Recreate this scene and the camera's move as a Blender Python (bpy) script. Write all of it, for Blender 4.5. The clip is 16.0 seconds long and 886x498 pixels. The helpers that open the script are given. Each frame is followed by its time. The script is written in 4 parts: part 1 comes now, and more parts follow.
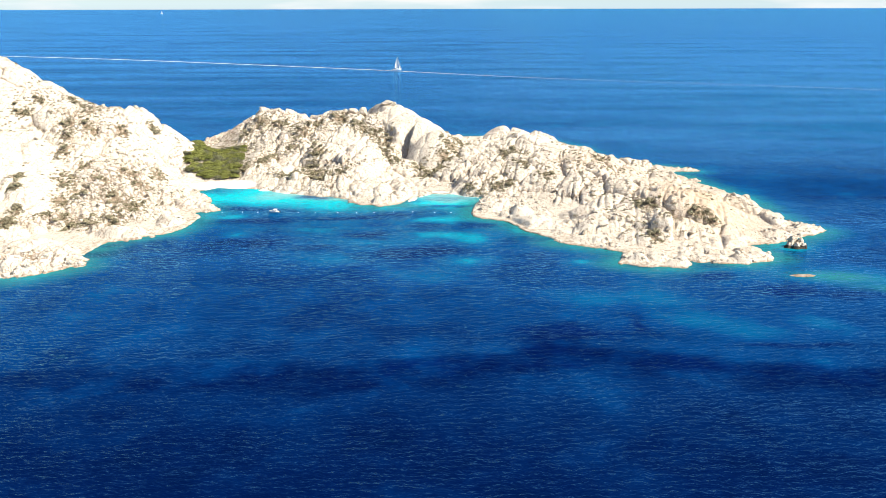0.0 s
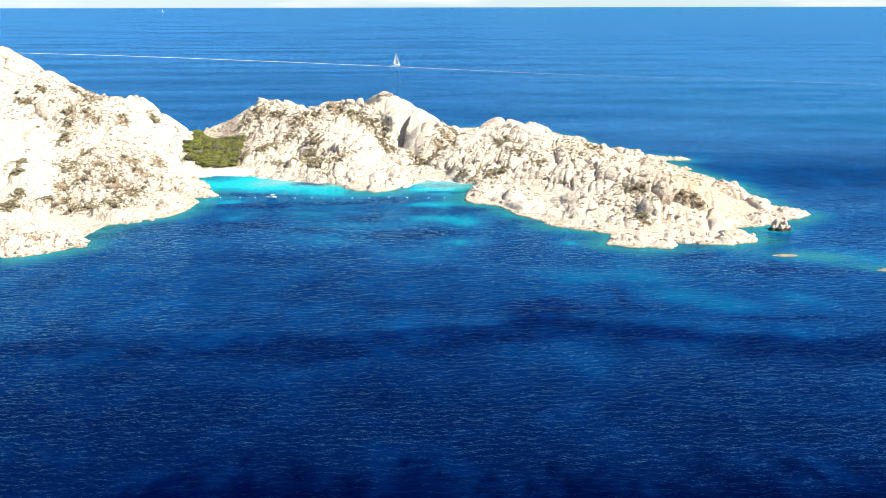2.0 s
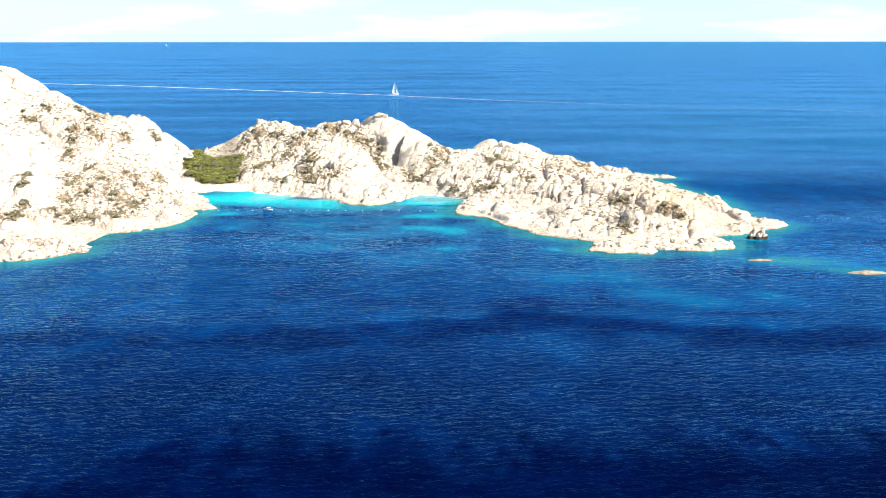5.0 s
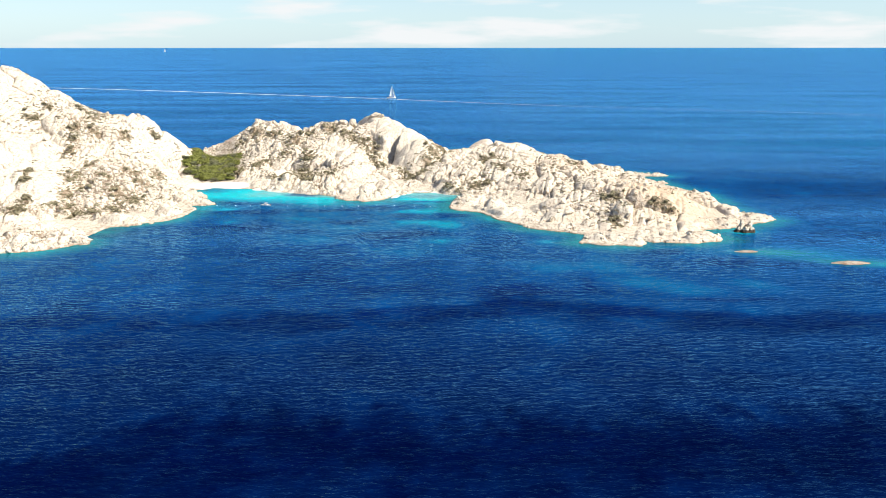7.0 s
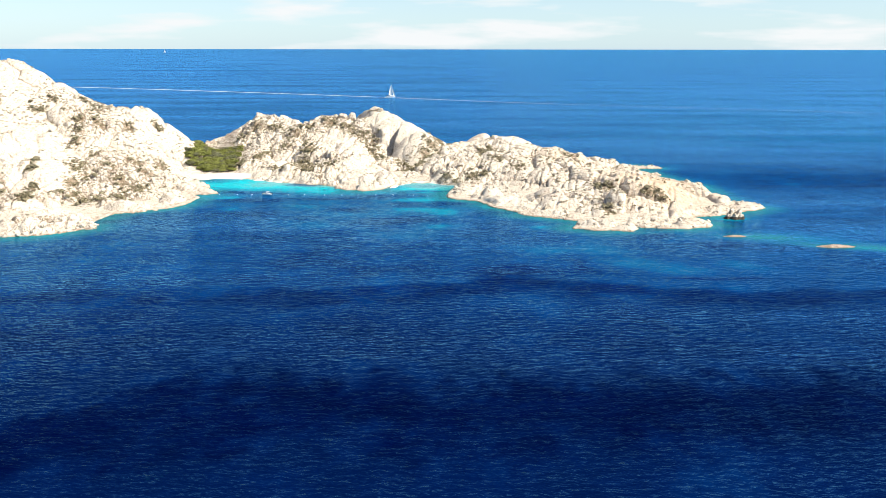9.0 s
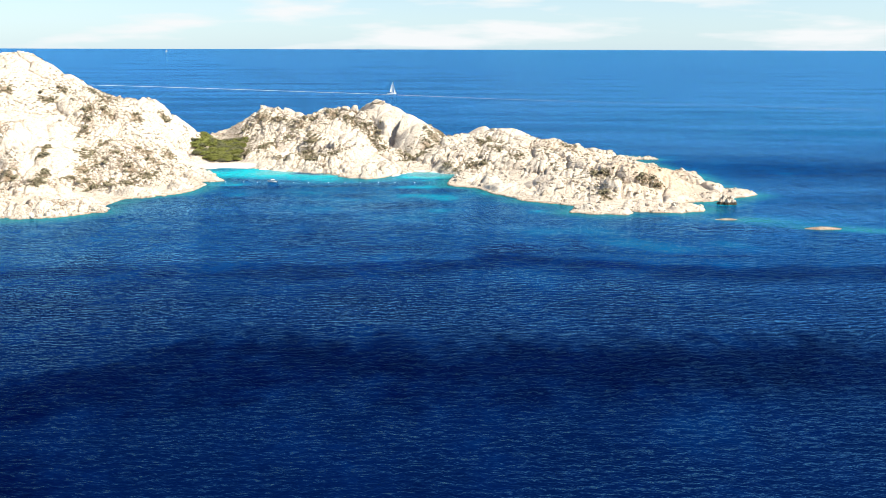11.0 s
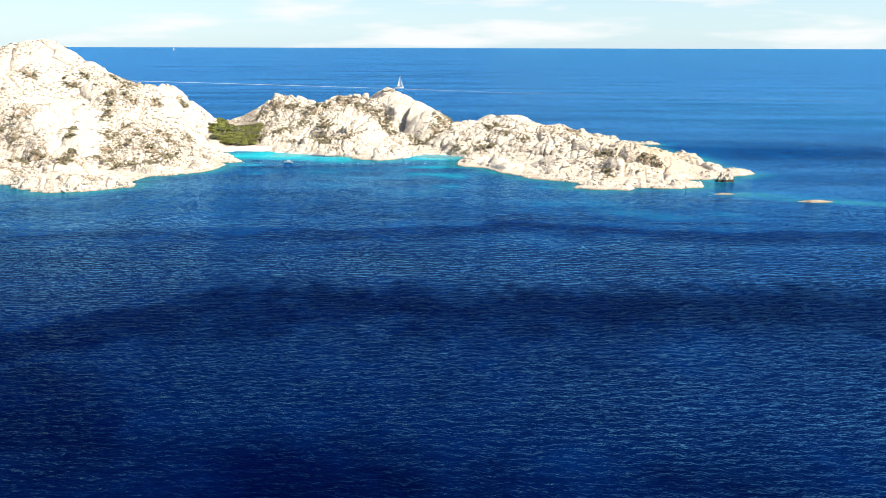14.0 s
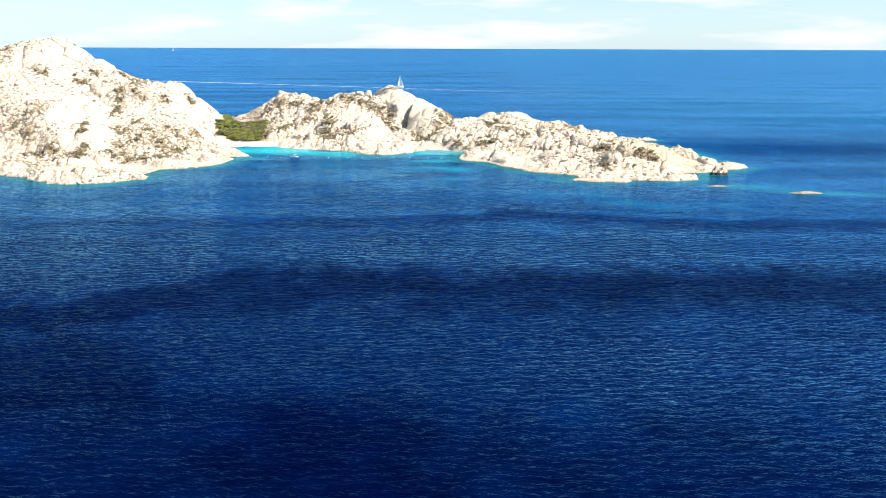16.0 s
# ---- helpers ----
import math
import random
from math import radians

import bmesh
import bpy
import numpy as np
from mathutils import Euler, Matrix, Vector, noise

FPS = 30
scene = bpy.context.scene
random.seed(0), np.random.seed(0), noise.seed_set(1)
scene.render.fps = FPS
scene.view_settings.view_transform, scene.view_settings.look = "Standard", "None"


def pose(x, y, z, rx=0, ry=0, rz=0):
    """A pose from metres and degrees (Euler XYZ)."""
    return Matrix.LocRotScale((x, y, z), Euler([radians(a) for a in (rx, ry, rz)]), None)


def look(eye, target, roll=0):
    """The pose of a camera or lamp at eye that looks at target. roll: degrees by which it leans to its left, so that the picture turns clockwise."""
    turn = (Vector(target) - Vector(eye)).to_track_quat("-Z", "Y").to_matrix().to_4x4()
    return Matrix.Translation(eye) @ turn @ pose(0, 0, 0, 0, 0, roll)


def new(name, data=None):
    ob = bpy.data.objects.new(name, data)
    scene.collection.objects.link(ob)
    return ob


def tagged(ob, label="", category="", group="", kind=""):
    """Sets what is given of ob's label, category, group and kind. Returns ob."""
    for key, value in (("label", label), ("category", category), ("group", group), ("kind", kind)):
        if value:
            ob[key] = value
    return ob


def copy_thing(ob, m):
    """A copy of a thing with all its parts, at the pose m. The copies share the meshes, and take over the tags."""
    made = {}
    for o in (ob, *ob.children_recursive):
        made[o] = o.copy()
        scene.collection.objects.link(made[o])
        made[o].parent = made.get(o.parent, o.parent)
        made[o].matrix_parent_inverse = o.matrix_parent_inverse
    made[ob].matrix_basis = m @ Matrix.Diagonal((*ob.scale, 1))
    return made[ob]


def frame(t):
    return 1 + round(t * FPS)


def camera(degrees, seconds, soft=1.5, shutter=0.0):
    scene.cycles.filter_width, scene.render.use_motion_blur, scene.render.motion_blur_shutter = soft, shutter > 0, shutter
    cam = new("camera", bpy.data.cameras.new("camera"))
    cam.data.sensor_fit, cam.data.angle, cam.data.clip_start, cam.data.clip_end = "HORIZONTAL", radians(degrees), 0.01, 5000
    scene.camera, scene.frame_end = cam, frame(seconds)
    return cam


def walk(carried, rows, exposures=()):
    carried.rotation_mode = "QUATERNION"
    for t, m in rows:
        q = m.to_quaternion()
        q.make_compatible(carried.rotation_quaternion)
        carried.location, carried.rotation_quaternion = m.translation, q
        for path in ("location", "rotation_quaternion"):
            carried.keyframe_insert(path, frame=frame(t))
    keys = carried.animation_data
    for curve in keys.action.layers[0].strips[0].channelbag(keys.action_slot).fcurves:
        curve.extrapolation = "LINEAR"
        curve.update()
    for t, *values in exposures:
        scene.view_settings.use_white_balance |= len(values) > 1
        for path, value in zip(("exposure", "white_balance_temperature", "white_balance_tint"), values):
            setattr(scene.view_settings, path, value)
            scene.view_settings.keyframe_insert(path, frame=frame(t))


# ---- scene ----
cam = camera(56.00, 16.0, soft=0.6)
PATH = [
    (0.0, (0.00, 0.00, 75.00), (0.00, 288.01, -8.98), -0.121),
    (0.5, (0.65, -1.93, 74.20), (0.53, 286.14, -9.59), -0.091),
    (1.0, (1.32, -3.88, 73.36), (1.30, 284.04, -10.90), -0.074),
    (1.5, (1.99, -5.87, 72.46), (1.87, 282.05, -11.80), -0.095),
    (2.0, (2.69, -7.88, 71.52), (2.40, 280.03, -12.77), -0.110),
    (2.5, (3.40, -9.91, 70.56), (2.98, 278.00, -13.75), -0.102),
    (3.0, (4.12, -11.92, 69.58), (3.53, 276.00, -14.70), -0.090),
    (3.5, (4.83, -13.92, 68.58), (4.13, 274.10, -15.35), -0.088),
    (4.0, (5.53, -15.91, 67.56), (4.84, 272.22, -16.01), -0.067),
    (4.5, (6.20, -17.87, 66.55), (5.58, 271.68, -11.92), -0.059),
    (4.7, (6.35, -18.56, 66.25), (5.79, 271.68, -9.68), -0.056),
    (5.3, (6.80, -20.61, 65.35), (6.43, 270.80, -5.95), -0.048),
    (7.0, (8.08, -26.41, 62.81), (8.25, 265.15, -7.85), -0.025),
    (7.5, (8.29, -28.49, 61.87), (8.78, 263.11, -8.60), -0.013),
    (8.0, (8.49, -30.62, 60.91), (9.06, 261.05, -9.32), 0.009),
    (8.5, (8.67, -32.78, 59.95), (9.23, 258.92, -10.13), 0.050),
    (11.0, (8.66, -45.08, 55.08), (8.98, 246.72, -14.60), 0.149),
    (11.5, (8.44, -47.75, 53.99), (8.21, 244.05, -15.67), 0.147),
    (12.0, (8.19, -50.43, 52.91), (7.32, 241.36, -16.81), 0.140),
    (12.5, (7.92, -53.11, 51.84), (6.49, 238.67, -17.88), 0.157),
    (13.0, (7.61, -55.79, 50.84), (6.09, 235.99, -18.88), 0.157),
    (13.5, (7.28, -58.44, 49.96), (5.70, 233.33, -19.80), 0.153),
    (14.0, (6.92, -61.08, 49.21), (5.36, 230.67, -20.65), 0.161),
    (14.5, (6.54, -63.71, 48.64), (5.09, 227.97, -21.49), 0.190),
    (15.0, (6.13, -66.34, 48.22), (4.76, 225.45, -21.46), 0.202),
    (15.5, (5.72, -68.96, 47.93), (4.49, 222.85, -21.70), 0.206),
    (16.0, (5.29, -71.58, 47.70), (4.28, 220.25, -21.86), 0.204),
]
walk(cam, [(t, look(e, g, r)) for t, e, g, r in PATH],
     [(0.0, 0.84), (2.0, 0.91), (4.7, 1.06), (6.6, 0.76), (8.5, 0.79), (13.0, 0.82), (16.0, 0.91)])

# ---- light ----
SUN_AZ, SUN_EL = 108.0, 46.0      # degrees clockwise from +y, and above the horizon
world = bpy.data.worlds.new("sky")
scene.world = world
world.use_nodes = True
wn, wl = world.node_tree.nodes, world.node_tree.links
sky = wn.new("ShaderNodeTexSky")
sky.sky_type, sky.sun_disc = "NISHITA", False
sky.sun_elevation, sky.sun_rotation = radians(SUN_EL), radians(SUN_AZ)
sky.air_density, sky.dust_density, sky.ozone_density = 0.8, 0.0, 1.5
# thin streaks of cloud low over the sea
wtc = wn.new("ShaderNodeTexCoord")
wmap = wn.new("ShaderNodeMapping")
wmap.inputs["Scale"].default_value = (5.0, 5.0, 34.0)
wnoise = wn.new("ShaderNodeTexNoise")
wnoise.inputs["Scale"].default_value, wnoise.inputs["Detail"].default_value = 1.0, 7.0
wramp = wn.new("ShaderNodeValToRGB")
wramp.color_ramp.elements[0].position, wramp.color_ramp.elements[1].position = 0.49, 0.61
wmix = wn.new("ShaderNodeMix")
wmix.data_type = "RGBA"
wmix.inputs["B"].default_value = (6.3, 6.5, 6.6, 1)
wsep = wn.new("ShaderNodeSeparateXYZ")
wlow = wn.new("ShaderNodeMapRange")      # the cloud bank lies low over the horizon
wlow.inputs["From Min"].default_value, wlow.inputs["From Max"].default_value = 0.16, 0.05
wmul = wn.new("ShaderNodeMath")
wmul.operation = "MULTIPLY"
wl.new(wtc.outputs["Generated"], wsep.inputs[0])
wl.new(wsep.outputs["Z"], wlow.inputs["Value"])
wl.new(wtc.outputs["Generated"], wmap.inputs["Vector"])
wl.new(wmap.outputs["Vector"], wnoise.inputs["Vector"])
wl.new(wnoise.outputs["Fac"], wramp.inputs["Fac"])
wl.new(wramp.outputs["Color"], wmul.inputs[0])
wl.new(wlow.outputs["Result"], wmul.inputs[1])
wl.new(wmul.outputs[0], wmix.inputs["Factor"])
whaze = wn.new("ShaderNodeMix")            # pale sea haze along the horizon
whaze.data_type = "RGBA"
whaze.inputs["B"].default_value = (3.5, 4.9, 5.9, 1)
whz = wn.new("ShaderNodeMapRange")
whz.inputs["From Min"].default_value, whz.inputs["From Max"].default_value = 0.10, 0.0
whz.inputs["To Max"].default_value = 0.78
wl.new(wsep.outputs["Z"], whz.inputs["Value"])
wl.new(whz.outputs["Result"], whaze.inputs["Factor"])
wl.new(sky.outputs["Color"], whaze.inputs["A"])
wl.new(whaze.outputs["Result"], wmix.inputs["A"])
wl.new(wmix.outputs["Result"], wn["Background"].inputs["Color"])
wn["Background"].inputs["Strength"].default_value = 0.085

sun = new("sun", bpy.data.lights.new("sun", "SUN"))
sun.data.energy, sun.data.angle, sun.data.color = 5.0, radians(0.53), (1.0, 0.945, 0.84)
sun_dir = Vector((math.sin(radians(SUN_AZ)) * math.cos(radians(SUN_EL)), math.cos(radians(SUN_AZ)) * math.cos(radians(SUN_EL)), math.sin(radians(SUN_EL))))
sun.matrix_world = look(sun_dir * 900, (0, 0, 0))
scene.view_settings.exposure = 0.9

# ---- materials ----


def nodes_of(name):
    m = bpy.data.materials.new(name)
    m.use_nodes = True
    return m, m.node_tree.nodes, m.node_tree.links, m.node_tree.nodes["Principled BSDF"]


def noise_node(n, l, vec, scale, detail=6.0, rough=0.6, kind="ShaderNodeTexNoise"):
    t = n.new(kind)
    t.inputs["Scale"].default_value = scale
    if "Detail" in t.inputs:
        t.inputs["Detail"].default_value = detail
        t.inputs["Roughness"].default_value = rough
    if vec is not None:
        l.new(vec, t.inputs["Vector"])
    return t


def ramp_node(n, l, fac, stops):
    r = n.new("ShaderNodeValToRGB")
    e = r.color_ramp.elements
    while len(e) < len(stops):
        e.new(0.5)
    for k, (p, c) in enumerate(stops):
        e[k].position = p
        e[k].color = (*c, 1) if len(c) == 3 else c
    l.new(fac, r.inputs["Fac"])
    return r


def mix_node(n, l, fac, a, b, blend="MIX"):
    m = n.new("ShaderNodeMix")
    m.data_type, m.blend_type = "RGBA", blend
    for key, v in (("Factor", fac), ("A", a), ("B", b)):
        if isinstance(v, (int, float)):
            m.inputs[key].default_value = v
        elif isinstance(v, tuple):
            m.inputs[key].default_value = (*v, 1)
        else:
            l.new(v, m.inputs[key])
    return m.outputs["Result"]


def math_node(n, l, op, a, b=0.5, clamp=False):
    m = n.new("ShaderNodeMath")
    m.operation, m.use_clamp = op, clamp
    for k, v in enumerate((a, b)):
        if isinstance(v, (int, float)):
            m.inputs[k].default_value = v
        else:
            l.new(v, m.inputs[k])
    return m.outputs[0]


def position(n):
    return n.new("ShaderNodeNewGeometry").outputs["Position"]


def granite(name, pale=(0.625, 0.545, 0.435), warm=(0.42, 0.31, 0.225), grey=(0.22, 0.155, 0.115), random_tone=False, cover=False, tide_shade_line=(0.10, 0.60), wet_shade=((0.11, 0.08, 0.05), (0.40, 0.29, 0.18))):
    """Weathered pink granite: pale faces, rusty and grey stains, joints darkened with painted shade and earth, dead
    scrub, a tide-mark by the water.
    """
    m, n, l, b = nodes_of(name)
    pos = position(n)
    big = noise_node(n, l, pos, 0.05, 4).outputs["Fac"]
    mid = noise_node(n, l, pos, 0.75, 7, 0.68).outputs["Fac"]
    fine = noise_node(n, l, pos, 2.0, 6, 0.75).outputs["Fac"]
    warp = n.new("ShaderNodeVectorMath")
    warp.operation = "ADD"
    l.new(pos, warp.inputs[0])
    l.new(noise_node(n, l, pos, 0.5, 3).outputs["Color"], warp.inputs[1])
    mj = n.new("ShaderNodeMapping")
    mj.inputs["Rotation"].default_value = (0.3, 0.2, 0.5)
    mj.inputs["Scale"].default_value = (1.0, 0.6, 0.55)
    l.new(warp.outputs[0], mj.inputs["Vector"])
    crack = n.new("ShaderNodeTexVoronoi")
    crack.feature = "DISTANCE_TO_EDGE"
    crack.inputs["Scale"].default_value = 0.62
    l.new(mj.outputs["Vector"], crack.inputs["Vector"])
    busy = ramp_node(n, l, noise_node(n, l, pos, 0.075, 5, 0.6).outputs["Fac"], [(0.30, (0.45, 0.45, 0.45)), (0.52, (1, 1, 1))]).outputs["Color"]
    bare = n.new("ShaderNodeAttribute")
    bare.attribute_name = "bare"
    busy = mix_node(n, l, bare.outputs["Fac"], busy, (0.62, 0.62, 0.62))
    tinge = lambda f, stops: mix_node(n, l, 1.0, ramp_node(n, l, f, stops).outputs["Color"], busy, "MULTIPLY")
    c = mix_node(n, l, tinge(mid, [(0.50, (0, 0, 0)), (0.70, (0.85, 0.85, 0.85))]), pale, warm)
    c = mix_node(n, l, ramp_node(n, l, big, [(0.54, (0, 0, 0)), (0.76, (0.35, 0.35, 0.35))]).outputs["Color"], c, (0.50, 0.39, 0.29))
    c = mix_node(n, l, tinge(fine, [(0.585, (0, 0, 0)), (0.66, (0.8, 0.8, 0.8))]), c, grey)
    # dark runs of lichen down the faces
    mp = n.new("ShaderNodeMapping")
    mp.inputs["Scale"].default_value = (1.0, 1.0, 0.2)
    l.new(pos, mp.inputs["Vector"])
    runs = noise_node(n, l, mp.outputs["Vector"], 1.7, 7, 0.72).outputs["Fac"]
    c = mix_node(n, l, tinge(runs, [(0.575, (0, 0, 0)), (0.66, (0.7, 0.7, 0.7))]), c, (0.27, 0.19, 0.14))
    # long thin joints running down the faces
    mk = n.new("ShaderNodeMapping")
    mk.inputs["Rotation"].default_value = (0.5, 0.35, 0.4)
    mk.inputs["Scale"].default_value = (0.55, 0.22, 0.16)
    l.new(warp.outputs[0], mk.inputs["Vector"])
    split = n.new("ShaderNodeTexVoronoi")
    split.feature = "DISTANCE_TO_EDGE"
    split.inputs["Scale"].default_value = 1.0
    l.new(mk.outputs["Vector"], split.inputs["Vector"])
    seam = math_node(n, l, "ADD", split.outputs["Distance"], math_node(n, l, "MULTIPLY", math_node(n, l, "SUBTRACT", 0.55, fine), 0.5))
    c = mix_node(n, l, ramp_node(n, l, seam, [(0.0, (0.85, 0.85, 0.85)), (0.06, (0, 0, 0))]).outputs["Color"], c, (0.20, 0.125, 0.085))
    # fine cracks, steep and leaning, where the rock is broken
    mf = n.new("ShaderNodeMapping")
    mf.inputs["Rotation"].default_value = (0.15, 0.32, 0.2)
    mf.inputs["Scale"].default_value = (1.15, 0.34, 0.36)
    l.new(warp.outputs[0], mf.inputs["Vector"])
    hair = n.new("ShaderNodeTexVoronoi")
    hair.feature = "DISTANCE_TO_EDGE"
    hair.inputs["Scale"].default_value = 1.0
    l.new(mf.outputs["Vector"], hair.inputs["Vector"])
    hair_d = math_node(n, l, "ADD", hair.outputs["Distance"], math_node(n, l, "MULTIPLY", math_node(n, l, "SUBTRACT", 0.58, mid), 0.55))
    c = mix_node(n, l, tinge(hair_d, [(0.0, (0.7, 0.7, 0.7)), (0.07, (0, 0, 0))]), c, (0.17, 0.105, 0.072))
    # dark brown along the cracks: joint shade put into the colour, with some earth
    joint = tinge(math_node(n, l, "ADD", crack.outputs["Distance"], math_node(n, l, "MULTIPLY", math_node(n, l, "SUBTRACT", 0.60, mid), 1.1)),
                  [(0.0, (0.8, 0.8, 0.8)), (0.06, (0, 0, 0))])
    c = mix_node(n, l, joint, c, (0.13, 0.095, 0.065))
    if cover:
        # shade of the modelled joints and creases painted in as dark brown
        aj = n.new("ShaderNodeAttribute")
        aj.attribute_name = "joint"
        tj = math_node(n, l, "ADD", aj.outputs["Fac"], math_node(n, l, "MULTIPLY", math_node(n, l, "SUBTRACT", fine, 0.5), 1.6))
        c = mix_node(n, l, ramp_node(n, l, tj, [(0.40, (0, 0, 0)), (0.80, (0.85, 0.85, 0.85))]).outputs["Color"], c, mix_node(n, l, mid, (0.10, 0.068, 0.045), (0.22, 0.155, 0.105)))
        ao = n.new("ShaderNodeAttribute")
        ao.attribute_name = "ochre"
        c = mix_node(n, l, math_node(n, l, "MULTIPLY", ao.outputs["Fac"], math_node(n, l, "ADD", mid, 0.2)), c, (0.50, 0.34, 0.21))
        at = n.new("ShaderNodeAttribute")
        at.attribute_name = "scrub"
        speck = noise_node(n, l, pos, 0.85, 5, 0.62).outputs["Fac"]
        t = math_node(n, l, "ADD", speck, math_node(n, l, "MULTIPLY", math_node(n, l, "SUBTRACT", at.outputs["Fac"], 0.55), 0.40))
        c = mix_node(n, l, ramp_node(n, l, t, [(0.50, (0, 0, 0)), (0.60, (0.85, 0.85, 0.85))]).outputs["Color"], c,
                     mix_node(n, l, fine, (0.13, 0.092, 0.052), (0.31, 0.215, 0.135)))
    # tide-mark: wet, algae-tanned rock just above the water; on the islet also painted shade
    sep = n.new("ShaderNodeSeparateXYZ")
    l.new(pos, sep.inputs[0])
    zj = math_node(n, l, "ADD", math_node(n, l, "MULTIPLY", sep.outputs["Z"], 0.8), math_node(n, l, "MULTIPLY", mid, -1.6))
    tide = ramp_node(n, l, math_node(n, l, "ADD", zj, 1.0), [(tide_shade_line[0], (1, 1, 1)), (tide_shade_line[1], (0, 0, 0))]).outputs["Color"]
    c = mix_node(n, l, tide, c, mix_node(n, l, fine, *wet_shade))
    if random_tone:
        oi = n.new("ShaderNodeObjectInfo").outputs["Random"]
        c = mix_node(n, l, 0.3, c, ramp_node(n, l, oi, [(0.0, (0.42, 0.34, 0.26)), (0.5, (0.58, 0.50, 0.40)), (1.0, (0.64, 0.57, 0.47))]).outputs["Color"])
    l.new(c, b.inputs["Base Color"])
    b.inputs["Roughness"].default_value = 0.9
    b.inputs["Specular IOR Level"].default_value = 0.2
    bump = n.new("ShaderNodeBump")
    bump.inputs["Distance"].default_value = 0.5
    l.new(math_node(n, l, "SUBTRACT", 1.0, math_node(n, l, "MULTIPLY", bare.outputs["Fac"], 0.5)), bump.inputs["Strength"])
    lines_in = math_node(n, l, "MULTIPLY", ramp_node(n, l, crack.outputs["Distance"], [(0.0, (0, 0, 0)), (0.10, (0.22, 0.22, 0.22))]).outputs["Color"], math_node(n, l, "SUBTRACT", 1.0, bare.outputs["Fac"], True))
    h = math_node(n, l, "ADD", mix_node(n, l, 0.3, mid, fine), lines_in)
    h = math_node(n, l, "ADD", h, ramp_node(n, l, hair_d, [(0.0, (0, 0, 0)), (0.12, (0.3, 0.3, 0.3))]).outputs["Color"])
    l.new(h, bump.inputs["Height"])
    l.new(bump.outputs["Normal"], b.inputs["Normal"])
    return m


def foliage(name, dark, light):
    m, n, l, b = nodes_of(name)
    geo = n.new("ShaderNodeNewGeometry")
    oi = n.new("ShaderNodeObjectInfo").outputs["Random"]
    t = math_node(n, l, "ADD", math_node(n, l, "MULTIPLY", geo.outputs["Random Per Island"], 0.7), math_node(n, l, "MULTIPLY", oi, 0.3))
    l.new(ramp_node(n, l, t, [(0.0, dark), (1.0, light)]).outputs["Color"], b.inputs["Base Color"])
    b.inputs["Roughness"].default_value = 0.7
    b.inputs["Specular IOR Level"].default_value = 0.2
    return m


def plain(name, color, rough=0.5, metal=0.0, spread=0.12, scale=4.0):
    m, n, l, b = nodes_of(name)
    f = noise_node(n, l, n.new("ShaderNodeTexCoord").outputs["Object"], scale, 5).outputs["Fac"]
    lo = tuple(max(0.0, v * (1 - spread)) for v in color)
    hi = tuple(min(1.0, v * (1 + spread)) for v in color)
    l.new(ramp_node(n, l, f, [(0.3, lo), (0.7, hi)]).outputs["Color"], b.inputs["Base Color"])
    b.inputs["Roughness"].default_value, b.inputs["Metallic"].default_value = rough, metal
    return m


